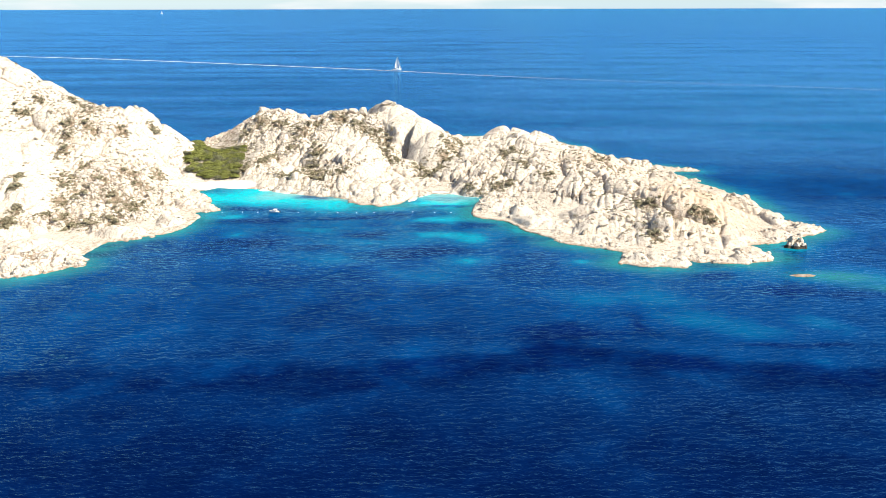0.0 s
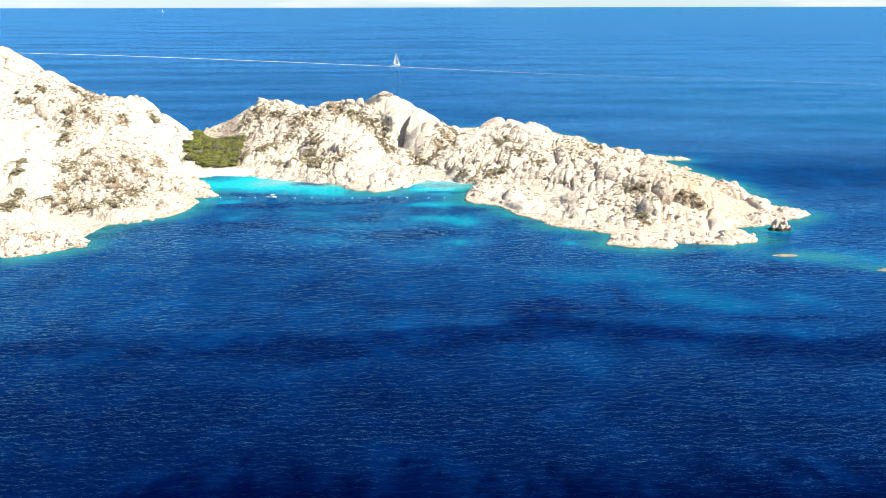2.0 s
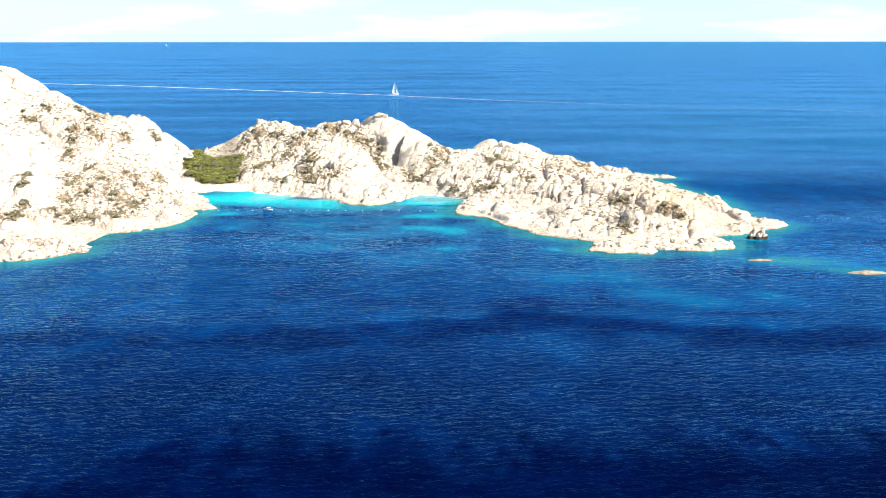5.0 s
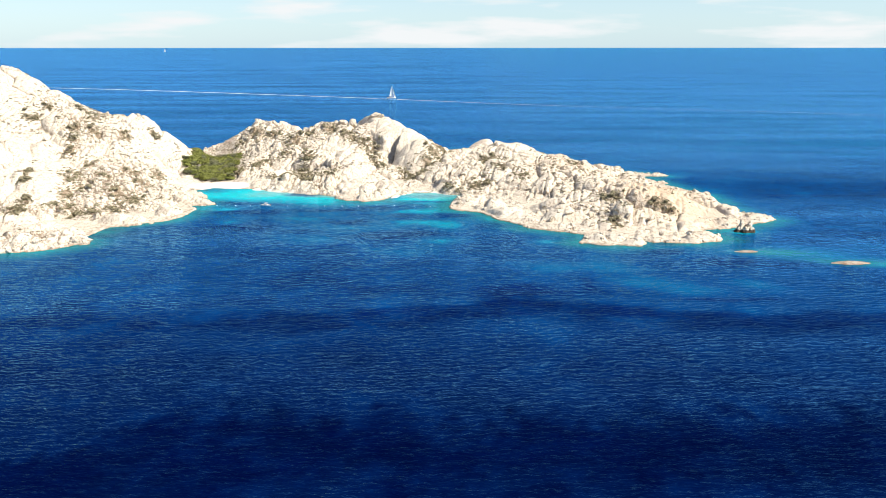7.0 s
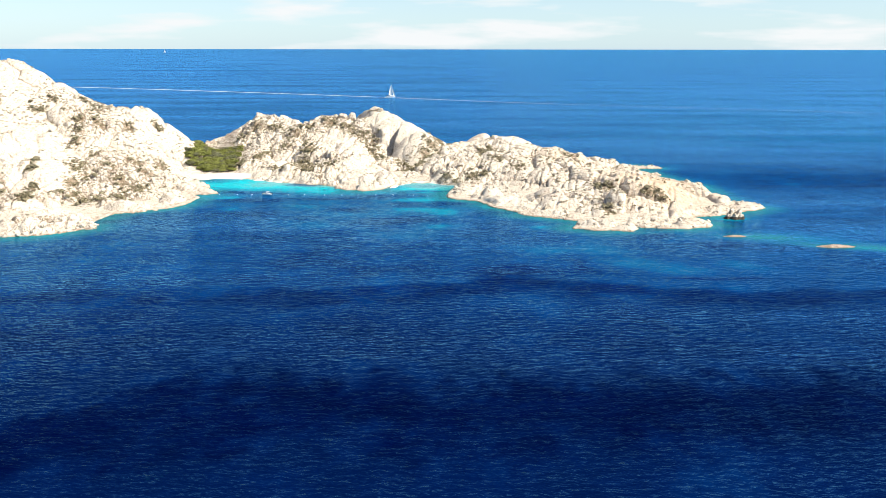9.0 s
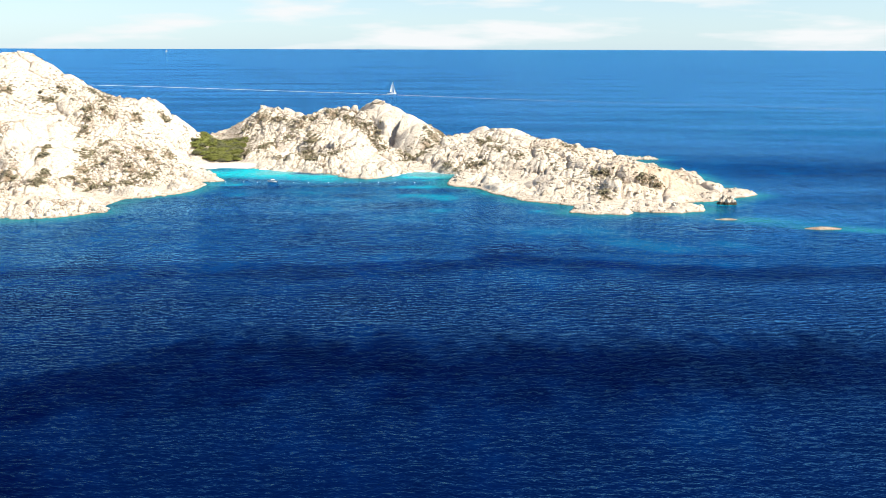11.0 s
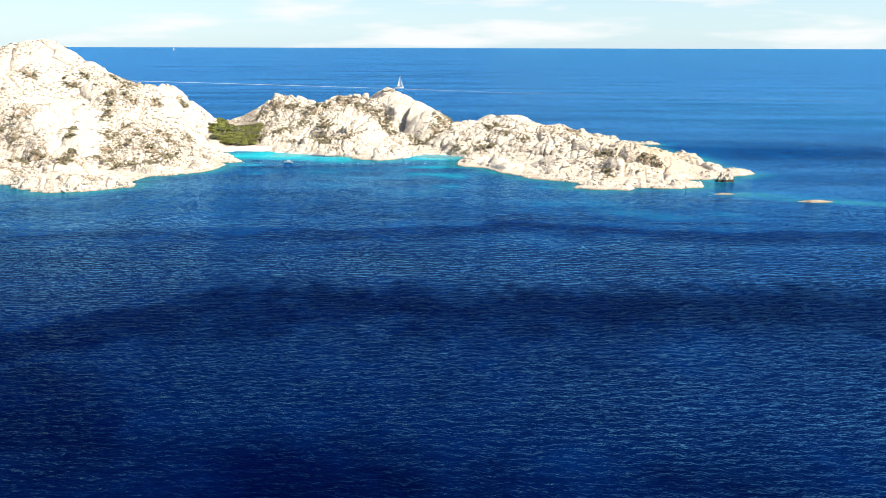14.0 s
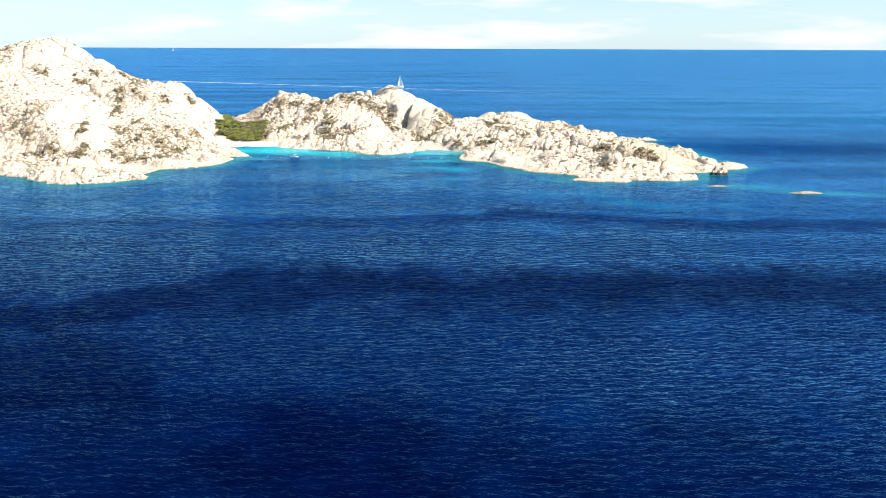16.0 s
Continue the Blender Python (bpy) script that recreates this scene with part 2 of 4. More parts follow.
def water_material():
    """Clear sea: body colour by the depth and bed kept on the sheet, clear at the very edge, rippled gloss on top."""
    m, n, l, b = nodes_of("sea_water")
    pos = position(n)
    depth = n.new("ShaderNodeAttribute")
    depth.attribute_name = "depth"
    bed = n.new("ShaderNodeAttribute")
    bed.attribute_name = "bed"
    d = math_node(n, l, "MULTIPLY", depth.outputs["Fac"], 1 / 40.0)
    wob = noise_node(n, l, pos, 0.05, 6, 0.65).outputs["Fac"]
    d = math_node(n, l, "MULTIPLY", d, math_node(n, l, "ADD", math_node(n, l, "MULTIPLY", wob, 1.8), 0.10))
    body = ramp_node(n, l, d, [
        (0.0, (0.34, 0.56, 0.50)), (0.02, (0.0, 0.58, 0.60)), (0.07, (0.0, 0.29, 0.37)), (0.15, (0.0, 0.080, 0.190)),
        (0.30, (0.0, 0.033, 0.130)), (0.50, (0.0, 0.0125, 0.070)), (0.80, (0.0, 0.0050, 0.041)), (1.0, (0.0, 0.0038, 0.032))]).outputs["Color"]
    rocky = n.new("ShaderNodeAttribute")
    rocky.attribute_name = "rocky"
    rim = math_node(n, l, "ADD", rocky.outputs["Fac"], math_node(n, l, "MULTIPLY", math_node(n, l, "SUBTRACT", wob, 0.5), 1.2))
    body = mix_node(n, l, ramp_node(n, l, rim, [(0.20, (0, 0, 0)), (0.95, (0.9, 0.9, 0.9))]).outputs["Color"], body, (0.02, 0.165, 0.15))
    mead = noise_node(n, l, pos, 0.11, 8, 0.7).outputs["Fac"]
    mb = math_node(n, l, "ADD", bed.outputs["Fac"], math_node(n, l, "MULTIPLY", math_node(n, l, "SUBTRACT", mead, 0.5), 1.3))
    mead_f = ramp_node(n, l, mb, [(0.25, (0, 0, 0)), (0.75, (1, 1, 1))]).outputs["Color"]
    body = mix_node(n, l, mead_f, body, mix_node(n, l, 1.0, body, (0.25, 0.24, 0.52), "MULTIPLY"))
    # ripples: the slopes of waves of four lengths, crests lying across the bay
    mp = n.new("ShaderNodeMapping")
    mp.inputs["Rotation"].default_value = (0, 0, radians(-7))
    mp.inputs["Scale"].default_value = (0.45, 1.0, 0.5)
    l.new(pos, mp.inputs["Vector"])
    wind = n.new("ShaderNodeAttribute")
    wind.attribute_name = "wind"
    slope = None
    trains = []
    for length, turn, bend, amount in ((0.40, -15.0, 12.0, 0.18), (0.78, 10.0, 11.0, 0.18), (1.9, -6.0, 9.0, 0.14)):
        mt = n.new("ShaderNodeMapping")
        mt.inputs["Rotation"].default_value = (0, 0, radians(turn))
        mt.inputs["Scale"].default_value = (0.8, 1.0, 0.5)
        l.new(pos, mt.inputs["Vector"])
        train = n.new("ShaderNodeTexWave")
        train.bands_direction = "Y"
        for key, v in (("Scale", 0.314 / length), ("Distortion", bend), ("Detail", 1.5), ("Detail Scale", 1.3), ("Detail Roughness", 0.6)):
            train.inputs[key].default_value = v
        l.new(mt.outputs["Vector"], train.inputs["Vector"])
        trains.append((train.outputs["Color"], amount, 0.30))
    for scale, amount in ((0.5, 0.14), (1.3, 0.28), (3.0, 0.36)):
        trains.append((noise_node(n, l, mp.outputs["Vector"], scale, 1.0, 0.5).outputs["Color"], amount, 0.75))
    for colour, amount, across in trains:
        w = n.new("ShaderNodeVectorMath")
        w.operation = "MULTIPLY_ADD"
        l.new(colour, w.inputs[0])
        w.inputs[1].default_value = (across * amount, amount, 0.0)
        if slope is None:
            w.inputs[2].default_value = (-0.5 * sum(t[1] * t[2] for t in trains), -0.5 * sum(t[1] for t in trains), 1.0)
        else:
            l.new(slope, w.inputs[2])
        slope = w.outputs[0]
    breeze = math_node(n, l, "ADD", math_node(n, l, "MULTIPLY", noise_node(n, l, mp.outputs["Vector"], 0.07, 3).outputs["Fac"], 0.5), 0.75)
    breeze = math_node(n, l, "MULTIPLY", breeze, math_node(n, l, "ADD", math_node(n, l, "MULTIPLY", wind.outputs["Fac"], 0.30), 0.70))
    tilt = n.new("ShaderNodeCombineXYZ")
    l.new(breeze, tilt.inputs[0])
    l.new(breeze, tilt.inputs[1])
    tilt.inputs[2].default_value = 1.0
    bent = n.new("ShaderNodeVectorMath")
    bent.operation = "MULTIPLY"
    l.new(slope, bent.inputs[0])
    l.new(tilt.outputs[0], bent.inputs[1])
    unit = n.new("ShaderNodeVectorMath")
    unit.operation = "NORMALIZE"
    l.new(bent.outputs[0], unit.inputs[0])
    ripple = unit.outputs[0]
    deep = n.new("ShaderNodeBsdfDiffuse")
    l.new(body, deep.inputs["Color"])
    l.new(ripple, deep.inputs["Normal"])
    gloss = n.new("ShaderNodeBsdfGlossy")
    gloss.inputs["Roughness"].default_value = 0.14
    gloss.inputs["Color"].default_value = (0.20, 0.575, 0.96, 1)
    l.new(ripple, gloss.inputs["Normal"])
    fres = n.new("ShaderNodeFresnel")
    fres.inputs["IOR"].default_value = 1.33
    l.new(ripple, fres.inputs["Normal"])
    skin = n.new("ShaderNodeMixShader")
    # wind lanes: long streaks of rougher and smoother water
    ml = n.new("ShaderNodeMapping")
    ml.inputs["Rotation"].default_value = (0, 0, radians(8))
    ml.inputs["Scale"].default_value = (0.0030, 0.016, 1.0)
    l.new(pos, ml.inputs["Vector"])
    lane = noise_node(n, l, ml.outputs["Vector"], 1.0, 6, 0.62).outputs["Fac"]
    lane = ramp_node(n, l, lane, [(0.36, (0.52, 0.52, 0.52)), (0.64, (1.06, 1.06, 1.06))]).outputs["Color"]
    l.new(math_node(n, l, "MULTIPLY", math_node(n, l, "MULTIPLY", fres.outputs[0], lane), wind.outputs["Fac"], True), skin.inputs["Fac"])
    l.new(deep.outputs[0], skin.inputs[1])
    l.new(gloss.outputs[0], skin.inputs[2])
    # clear at the edge
    clear = n.new("ShaderNodeBsdfTransparent")
    clear.inputs["Color"].default_value = (0.80, 0.97, 0.95, 1)
    mixs = n.new("ShaderNodeMixShader")
    l.new(ramp_node(n, l, d, [(0.0, (0.6, 0.6, 0.6)), (0.04, (1, 1, 1))]).outputs["Color"], mixs.inputs["Fac"])
    l.new(clear.outputs[0], mixs.inputs[1])
    l.new(skin.outputs[0], mixs.inputs[2])
    l.new(mixs.outputs[0], n["Material Output"].inputs["Surface"])
    return m


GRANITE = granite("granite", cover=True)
BOULDER = granite("granite_boulder", random_tone=True)
DARK_ROCK = granite("wet_granite", pale=(0.42, 0.36, 0.28), warm=(0.15, 0.11, 0.08), grey=(0.08, 0.07, 0.06))
# the shaded lower part of the islet is painted near black above the tide-mark
ISLET_ROCK = granite("islet_granite", tide_shade_line=(0.95, 1.45), wet_shade=((0.03, 0.025, 0.02), (0.10, 0.075, 0.05)))
WATER = water_material()
SCRUB = foliage("maquis_leaves", (0.165, 0.140, 0.085), (0.40, 0.345, 0.215))
GREEN = foliage("juniper_leaves", (0.075, 0.09, 0.018), (0.30, 0.30, 0.075))
OLIVE = foliage("mastic_leaves", (0.065, 0.068, 0.035), (0.21, 0.20, 0.11))
BARK = plain("bark", (0.13, 0.10, 0.075), 0.9)
SAND = plain("pale_sand", (0.72, 0.64, 0.53), 0.95, scale=0.4)
HULL = plain("white_gelcoat", (0.80, 0.80, 0.78), 0.3)
SAILCLOTH = plain("sailcloth", (0.80, 0.78, 0.74), 0.8)
METAL = plain("aluminium", (0.60, 0.60, 0.60), 0.35, 1.0)
TEAK = plain("teak", (0.30, 0.20, 0.11), 0.7)
NAVY = plain("navy_canvas", (0.03, 0.05, 0.11), 0.8)
RUBBER = plain("black_plastic", (0.03, 0.03, 0.035), 0.5)
BUOY = plain("white_buoy_plastic", (0.80, 0.79, 0.74), 0.45)


def foam_material():
    m, n, l, b = nodes_of("wake_foam")
    pos = position(n)
    b.inputs["Base Color"].default_value = (0.80, 0.84, 0.86, 1)
    b.inputs["Roughness"].default_value = 0.9
    f = noise_node(n, l, pos, 0.12, 6, 0.7).outputs["Fac"]
    fade = n.new("ShaderNodeAttribute")
    fade.attribute_name = "foam"
    a = math_node(n, l, "MULTIPLY", fade.outputs["Fac"], ramp_node(n, l, f, [(0.30, (0.3, 0.3, 0.3)), (0.62, (1, 1, 1))]).outputs["Color"])
    l.new(a, b.inputs["Alpha"])
    return m


FOAM = foam_material()

# ---- helpers for building ----


def part(name, bm, material, parent=None, label=""):
    """Links a bmesh or a mesh as one object, under a thing or alone."""
    if isinstance(bm, bmesh.types.BMesh):
        me = bpy.data.meshes.new(name)
        bm.to_mesh(me)
        bm.free()
    else:
        me = bm
    if material and not me.materials:
        me.materials.append(material)
    ob = new(name, me)
    if parent:
        ob.parent = parent
    if label:
        ob["label"] = label
    return ob


def smooth_shade(me):
    me.polygons.foreach_set("use_smooth", [True] * len(me.polygons))
    return me


def box(bm, lo, hi, bevel=0.0):
    r = bmesh.ops.create_cube(bm, size=1.0, matrix=Matrix.LocRotScale([(a + b) / 2 for a, b in zip(lo, hi)], None, [b - a for a, b in zip(lo, hi)]))
    if bevel:
        bmesh.ops.bevel(bm, geom=list({e for v in r["verts"] for e in v.link_edges}), offset=bevel, segments=2, affect="EDGES")


def rod(bm, a, b, r0, r1=None, sides=8):
    a, b = Vector(a), Vector(b)
    q = (b - a).to_track_quat("Z", "Y").to_matrix().to_4x4()
    bmesh.ops.create_cone(bm, cap_ends=True, segments=sides, radius1=r0, radius2=r0 if r1 is None else r1, depth=(b - a).length, matrix=Matrix.Translation((a + b) / 2) @ q)


# ---- the lie of the land ----
SHORE_FRONT = [(-420, 330), (-330, 300), (-250, 276), (-205, 264), (-170, 252), (-152, 240), (-135, 227), (-120, 229), (-109, 240), (-112, 253), (-111, 266),
               (-95, 276), (-89, 290), (-93, 306), (-86, 311), (-94, 328), (-102, 345), (-97, 351), (-86, 351), (-70, 344), (-58, 339), (-42, 333),
               (-34, 321), (-25, 316), (-16, 320), (-12, 333), (-4, 340), (5, 340), (15, 331), (10, 300), (21, 293), (31, 276), (38, 264), (50, 257)]
SHORE_EAST = [(59, 252), (54, 241), (62, 237), (72, 237), (75, 244), (92, 241), (102, 246), (101, 260), (116, 267), (132, 279), (124, 294),
              (123, 330), (112, 362), (106, 385), (119, 388), (112, 395), (92, 410), (80, 430), (74, 462), (48, 500), (12, 496), (-5, 472), (-32, 484), (-45, 496),
              (-95, 496), (-128, 484), (-142, 464), (-165, 446), (-230, 440), (-420, 460)]
SHORE = np.array(SHORE_FRONT + SHORE_EAST, float)
HILL_WEST = [(-137, 387, 30), (-119, 385, 13), (-163, 384, 33), (-181, 361, 33.4), (-176, 386, 40.5), (-178, 398, 35), (-173, 310, 22), (-159, 337, 21), (-152, 285, 11),
             (-166, 277, 6), (-154, 305, 14.5), (-126, 312, 7.8), (-134, 292, 4), (-144, 272, 3), (-142, 298, 10), (-118, 288, 3), (-104, 321, 3),
             (-128, 365, 12.5), (-136, 358, 19), (-207, 394, 54), (-190, 390, 46), (-250, 350, 36), (-215, 320, 27), (-260, 300, 12), (-330, 370, 38), (-108, 345, 3), (-245, 392, 41), (-228, 372, 48), (-165, 406, 25), (-133, 403, 16), (-121, 403, 10)]
HILL_MIDDLE = [(-92, 456, 21.8), (-105, 439, 12.5), (-125, 456, 6.5), (-86, 388, 7), (-60, 401, 12.5), (-39, 364, 9), (-41, 347, 3), (-32, 396, 11.5),
               (-8, 446, 14.5), (-36.5, 447, 17), (3, 399, 9.5), (-20, 375, 5.5), (-61, 371, 4), (-28, 448, 25), (-43, 446, 20.5), (-67, 351, 3.5), (-20, 403, 5.5), (-27, 399, 8.5), (8, 474, 1.2),
               (-100, 372, 2), (-108, 402, 4), (-118, 430, 5.5), (-65, 450, 17.5), (-55, 457, 17.5), (-38, 455, 14.5), (-76, 456, 18), (-136, 446, 4.5), (0, 353, 1.3), (3, 372, 4)]
HILL_EAST = [(14, 425, 7), (6, 442, 5), (14, 458, 3.5), (31, 400, 11), (32, 419, 12), (43, 410, 14), (52, 406, 13.3), (31, 482, 8), (46, 460, 9), (61, 449, 5.5), (20, 481, 3.2), (33, 484, 8.5), (20, 470, 3), (72, 387, 9), (103, 392, 3.4), (101, 300, 8), (116, 316, 3.5), (126, 294, 1),
             (20, 360, 7), (14, 336, 4), (43, 342, 6.5), (55, 303, 4.5), (75, 286, 6.6), (92, 267, 3), (67, 273, 5), (56, 290, 5.5), (85, 340, 8)]


def shore_distance(x, y):
    """Distance to the shore, positive on land."""
    best = np.full(x.shape, 1e9)
    inside = np.zeros(x.shape, bool)
    for (ax, ay), (bx, by) in zip(SHORE, np.roll(SHORE, -1, 0)):
        dx, dy = bx - ax, by - ay
        t = np.clip(((x - ax) * dx + (y - ay) * dy) / (dx * dx + dy * dy), 0, 1)
        best = np.minimum(best, (x - ax - t * dx) ** 2 + (y - ay - t * dy) ** 2)
        if dy:
            inside ^= ((ay > y) != (by > y)) & (x < ax + (y - ay) / dy * dx)
    ragged = 5.0 * (fractal(x / 8, y / 10, 95) - 0.47) + 2.4 * (fractal(x / 2.8, y / 3.2, 96) - 0.47)
    return np.where(inside, 1, -1) * np.sqrt(best) + ragged * np.exp(-best / 400)


def spline_surface():
    """A thin plate laid through the summits, shoulders and the shore."""
    pts = [np.array(h, float) for h in (HILL_WEST, HILL_MIDDLE, HILL_EAST)]
    edge = []
    for a, b in zip(SHORE, np.roll(SHORE, -1, 0)):
        k = max(1, int(np.hypot(*(b - a)) // 14))
        edge += [(*(a + (b - a) * i / k), 0.4) for i in range(k)]
    p = np.vstack(pts + [np.array(edge)])
    q = p[:, :2] / 100
    r2 = ((q[:, None] - q[None]) ** 2).sum(-1)
    k = 0.5 * r2 * np.log(r2 + 1e-12) + np.eye(len(q)) * 4e-4
    one = np.hstack([np.ones((len(q), 1)), q])
    a = np.block([[k, one], [one.T, np.zeros((3, 3))]])
    w = np.linalg.solve(a, np.concatenate([p[:, 2], np.zeros(3)]))

    def height(x, y):
        out = w[-3] + w[-2] * x / 100 + w[-1] * y / 100
        for (cx, cy), c in zip(q, w[:-3]):
            s = (x / 100 - cx) ** 2 + (y / 100 - cy) ** 2
            out = out + c * 0.5 * s * np.log(s + 1e-12)
        return out
    return height


PLATE = spline_surface()


def hash2(i, j, s):
    v = np.sin(i * 127.1 + j * 311.7 + s * 74.7) * 43758.5453
    return v - np.floor(v)


def cells(x, y, s):
    """Jittered cells: nearest distance, gap to the next, and a random number of the cell."""
    i0, j0 = np.floor(x), np.floor(y)
    f1, f2, tone = np.full(x.shape, 9.0), np.full(x.shape, 9.0), np.zeros(x.shape)
    ox, oy = np.zeros(x.shape), np.zeros(x.shape)
    for di in (-1, 0, 1):
        for dj in (-1, 0, 1):
            i, j = i0 + di, j0 + dj
            dx, dy = x - i - 0.1 - 0.8 * hash2(i, j, s), y - j - 0.1 - 0.8 * hash2(i, j, s + 5)
            d = np.hypot(dx, dy)
            near = d < f1
            ox, oy = np.where(near, dx, ox), np.where(near, dy, oy)
            f2 = np.where(near, f1, np.minimum(f2, d))
            tone = np.where(near, hash2(i, j, s + 9), tone)
            f1 = np.where(near, d, f1)
    return f1, f2 - f1, tone, ox, oy


def value_noise(x, y, s):
    i, j = np.floor(x), np.floor(y)
    u, v = x - i, y - j
    u, v = u * u * (3 - 2 * u), v * v * (3 - 2 * v)
    a, b, c, d = hash2(i, j, s), hash2(i + 1, j, s), hash2(i, j + 1, s), hash2(i + 1, j + 1, s)
    return (a * (1 - u) + b * u) * (1 - v) + (c * (1 - u) + d * u) * v


def fractal(x, y, s, octaves=4):
    out, amp = 0.0, 0.5
    for k in range(octaves):
        out = out + amp * value_noise(x * 2 ** k, y * 2 ** k, s + 13 * k)
        amp *= 0.5
    return out


def smoothstep(a, b, v):
    t = np.clip((v - a) / (b - a), 0, 1)
    return t * t * (3 - 2 * t)


# sand and thicket lie in the hollows: centre, half-axes
HOLLOWS = [(-97, 358, 15, 11), (-104, 388, 14, 28), (-112, 424, 8, 18), (-2, 346, 7, 7)]


def smoothness(x, y):
    """1 on open rock, falling to 0 in the sandy hollows."""
    k = np.ones_like(x)
    for cx, cy, a, b in HOLLOWS:
        k = np.minimum(k, smoothstep(0.75, 1.45, np.hypot((x - cx) / a, (y - cy) / b)))
    return k


def pillows(x, y, sx, sy, turn, s, high):
    """Rounded blocks with steep sides and creases between; the long axis lies turn degrees clockwise from +y."""
    c, k = math.cos(radians(turn)), math.sin(radians(turn))
    f, gap, tone, dx, dy = cells((x * c - y * k) / sx, (x * k + y * c) / sy, s)
    g = np.clip(gap / 0.55, 0, 1)
    lean = (tone * 7.0 % 1.0 - 0.5) * dx * 0.5
    return high * ((0.25 + 0.75 * tone) * np.sqrt(1 - (1 - g) ** 2) + lean), np.exp(-(gap * sx / 0.48) ** 2)


# bare rounded domes: centre, half-axes
DOMES = [(-157, 316, 15, 24), (-149, 290, 11, 15), (-128, 260, 24, 17), (-104, 281, 15, 10), (-94, 298, 7, 14), (-135, 378, 14, 10), (-178, 335, 12, 12),
         (-38, 389, 10, 17), (-29, 345, 12, 21), (-48, 402, 7, 9), (-78, 356, 12, 8), (35, 286, 17, 12), (51, 297, 11, 9), (53, 276, 11, 9), (66, 262, 10, 8),
         (84, 256, 13, 8), (97, 264, 10, 8), (102, 296, 13, 17), (88, 344, 13, 22), (55, 405, 14, 14)]


def ridge_dome(x, y):
    """The bare dome that crowns the middle hill: a whaleback falling eastward, sheer on its western flank."""
    ax, ay, bx, by = -29.0, 449.0, 3.0, 400.0
    dx, dy = bx - ax, by - ay
    t = ((x - ax) * dx + (y - ay) * dy) / (dx * dx + dy * dy)
    side = ((x - ax) * dy - (y - ay) * dx) / math.hypot(dx, dy)
    tc = np.clip(t, 0, 1)
    crest = 25.2 - 15.0 * tc ** 1.25 + 1.0 * np.exp(-((tc - 0.6) / 0.2) ** 2)
    side = side + 1.6 * (fractal(x / 6, y / 6, 66) - 0.5)
    off = np.hypot((t - tc) * math.hypot(dx, dy), side)
    west = 1.5 * np.clip(side / 9, 0, 2) ** 2 + 1.3 * np.maximum(side - 13.0, 0) + 4.0 * smoothstep(4.0, 9.0, side) * smoothstep(0.16, 0.05, t)
    east = 4.0 * (off / 11.0) ** 2.4
    whale = crest - np.where(side > 0, np.maximum(west, 4.0 * (np.abs(t - tc) * 58 / 9) ** 2), east)
    # the lower dome beside it bulges seaward; its western wall is sheer over a dark cleft
    wall = ((x + 21.0) * 33.0 - (y - 387.0) * 7.5) / 33.8 + 0.9 * (fractal(x / 4, y / 4, 67) - 0.5)
    bulge = 3.2 + 13.0 * (1 - ((x + 3.0) / 18.0) ** 2 - ((y - 408.0) / 27.0) ** 2)
    bulge = np.where(wall > 0, bulge - 5.0 * smoothstep(1.4, 0.0, wall), -9.0)
    whale = whale - 8.0 * smoothstep(-9.0, -0.5, wall) * smoothstep(0.6, 0.0, wall) * smoothstep(424, 412, y)
    lumps = pillows(x + 9, y, 7.0, 12.0, 25, 91, 1.3)[0] + 0.5 * (fractal(x / 2.5, y / 3.5, 68) - 0.5)
    return np.maximum(whale, bulge) + lumps - 0.7


def bareness(x, y):
    """1 on the bare rounded domes, 0 elsewhere."""
    bare = np.zeros_like(x)
    for cx, cy, a, b in DOMES:
        bare = np.maximum(bare, smoothstep(1.25, 0.6, np.hypot((x - cx) / a, (y - cy) / b)))
    return bare


def roughness_map(x, y):
    """1 where the rock is broken into blocks, 0 where it lies in whole slabs."""
    r = smoothstep(0.36, 0.62, fractal(x / 30 + 4, y / 34, 21))
    scree = np.maximum.reduce([blob_of(x, y, -128, 318, 15, 32), blob_of(x, y, -78, 415, 34, 28), blob_of(x, y, 50, 322, 24, 14)])
    return np.maximum(0.15 + 0.75 * r, scree) * (1 - 0.85 * bareness(x, y))


def blob_of(x, y, cx, cy, a, b):
    return np.exp(-(((x - cx) / a) ** 2 + ((y - cy) / b) ** 2))


# stretches of rock split into upright ribs: centre, half-axes
RIBS = [(14, 354, 15, 26), (-46, 352, 12, 14), (48, 320, 26, 12), (-12, 392, 16, 14), (75, 305, 24, 16), (-122, 258, 26, 10), (62, 345, 20, 16)]


def joints(x, y, d):
    """Open joints that run up the slopes, leaning a little east: 1 in the middle of a joint, 0 on whole rock."""
    warp = 3.2 * (fractal(x / 9, y / 14, 3) - 0.5)
    where = 0.75 * smoothstep(0.50, 0.62, fractal(x / 16, y / 26, 54))
    where = np.maximum(where, 0.5 * smoothstep(6, 20, x))
    for cx, cy, a, b in RIBS:
        where = np.maximum(where, 1.1 * blob_of(x, y, cx, cy, a, b))
    cut = np.zeros_like(x)
    for turn, gap, s in ((11, 3.4, 51), (19, 6.1, 52), (-48, 9.0, 53)):
        u = (x * math.cos(radians(turn)) - y * math.sin(radians(turn)) + warp) / gap
        i = np.floor(u)
        near = (u - i - 0.2 - 0.6 * hash2(i, i * 0, s)) * gap
        run = smoothstep(0.40, 0.55, value_noise(i * 3.7, y / 9.0 + i * 1.3, s))
        cut = np.maximum(cut, np.exp(-(near / 0.46) ** 2) * run * (0.4 + 0.6 * hash2(i, i * 0 + 3, s)))
    return cut * np.clip(where, 0, 1) * smoothstep(2, 10, d)


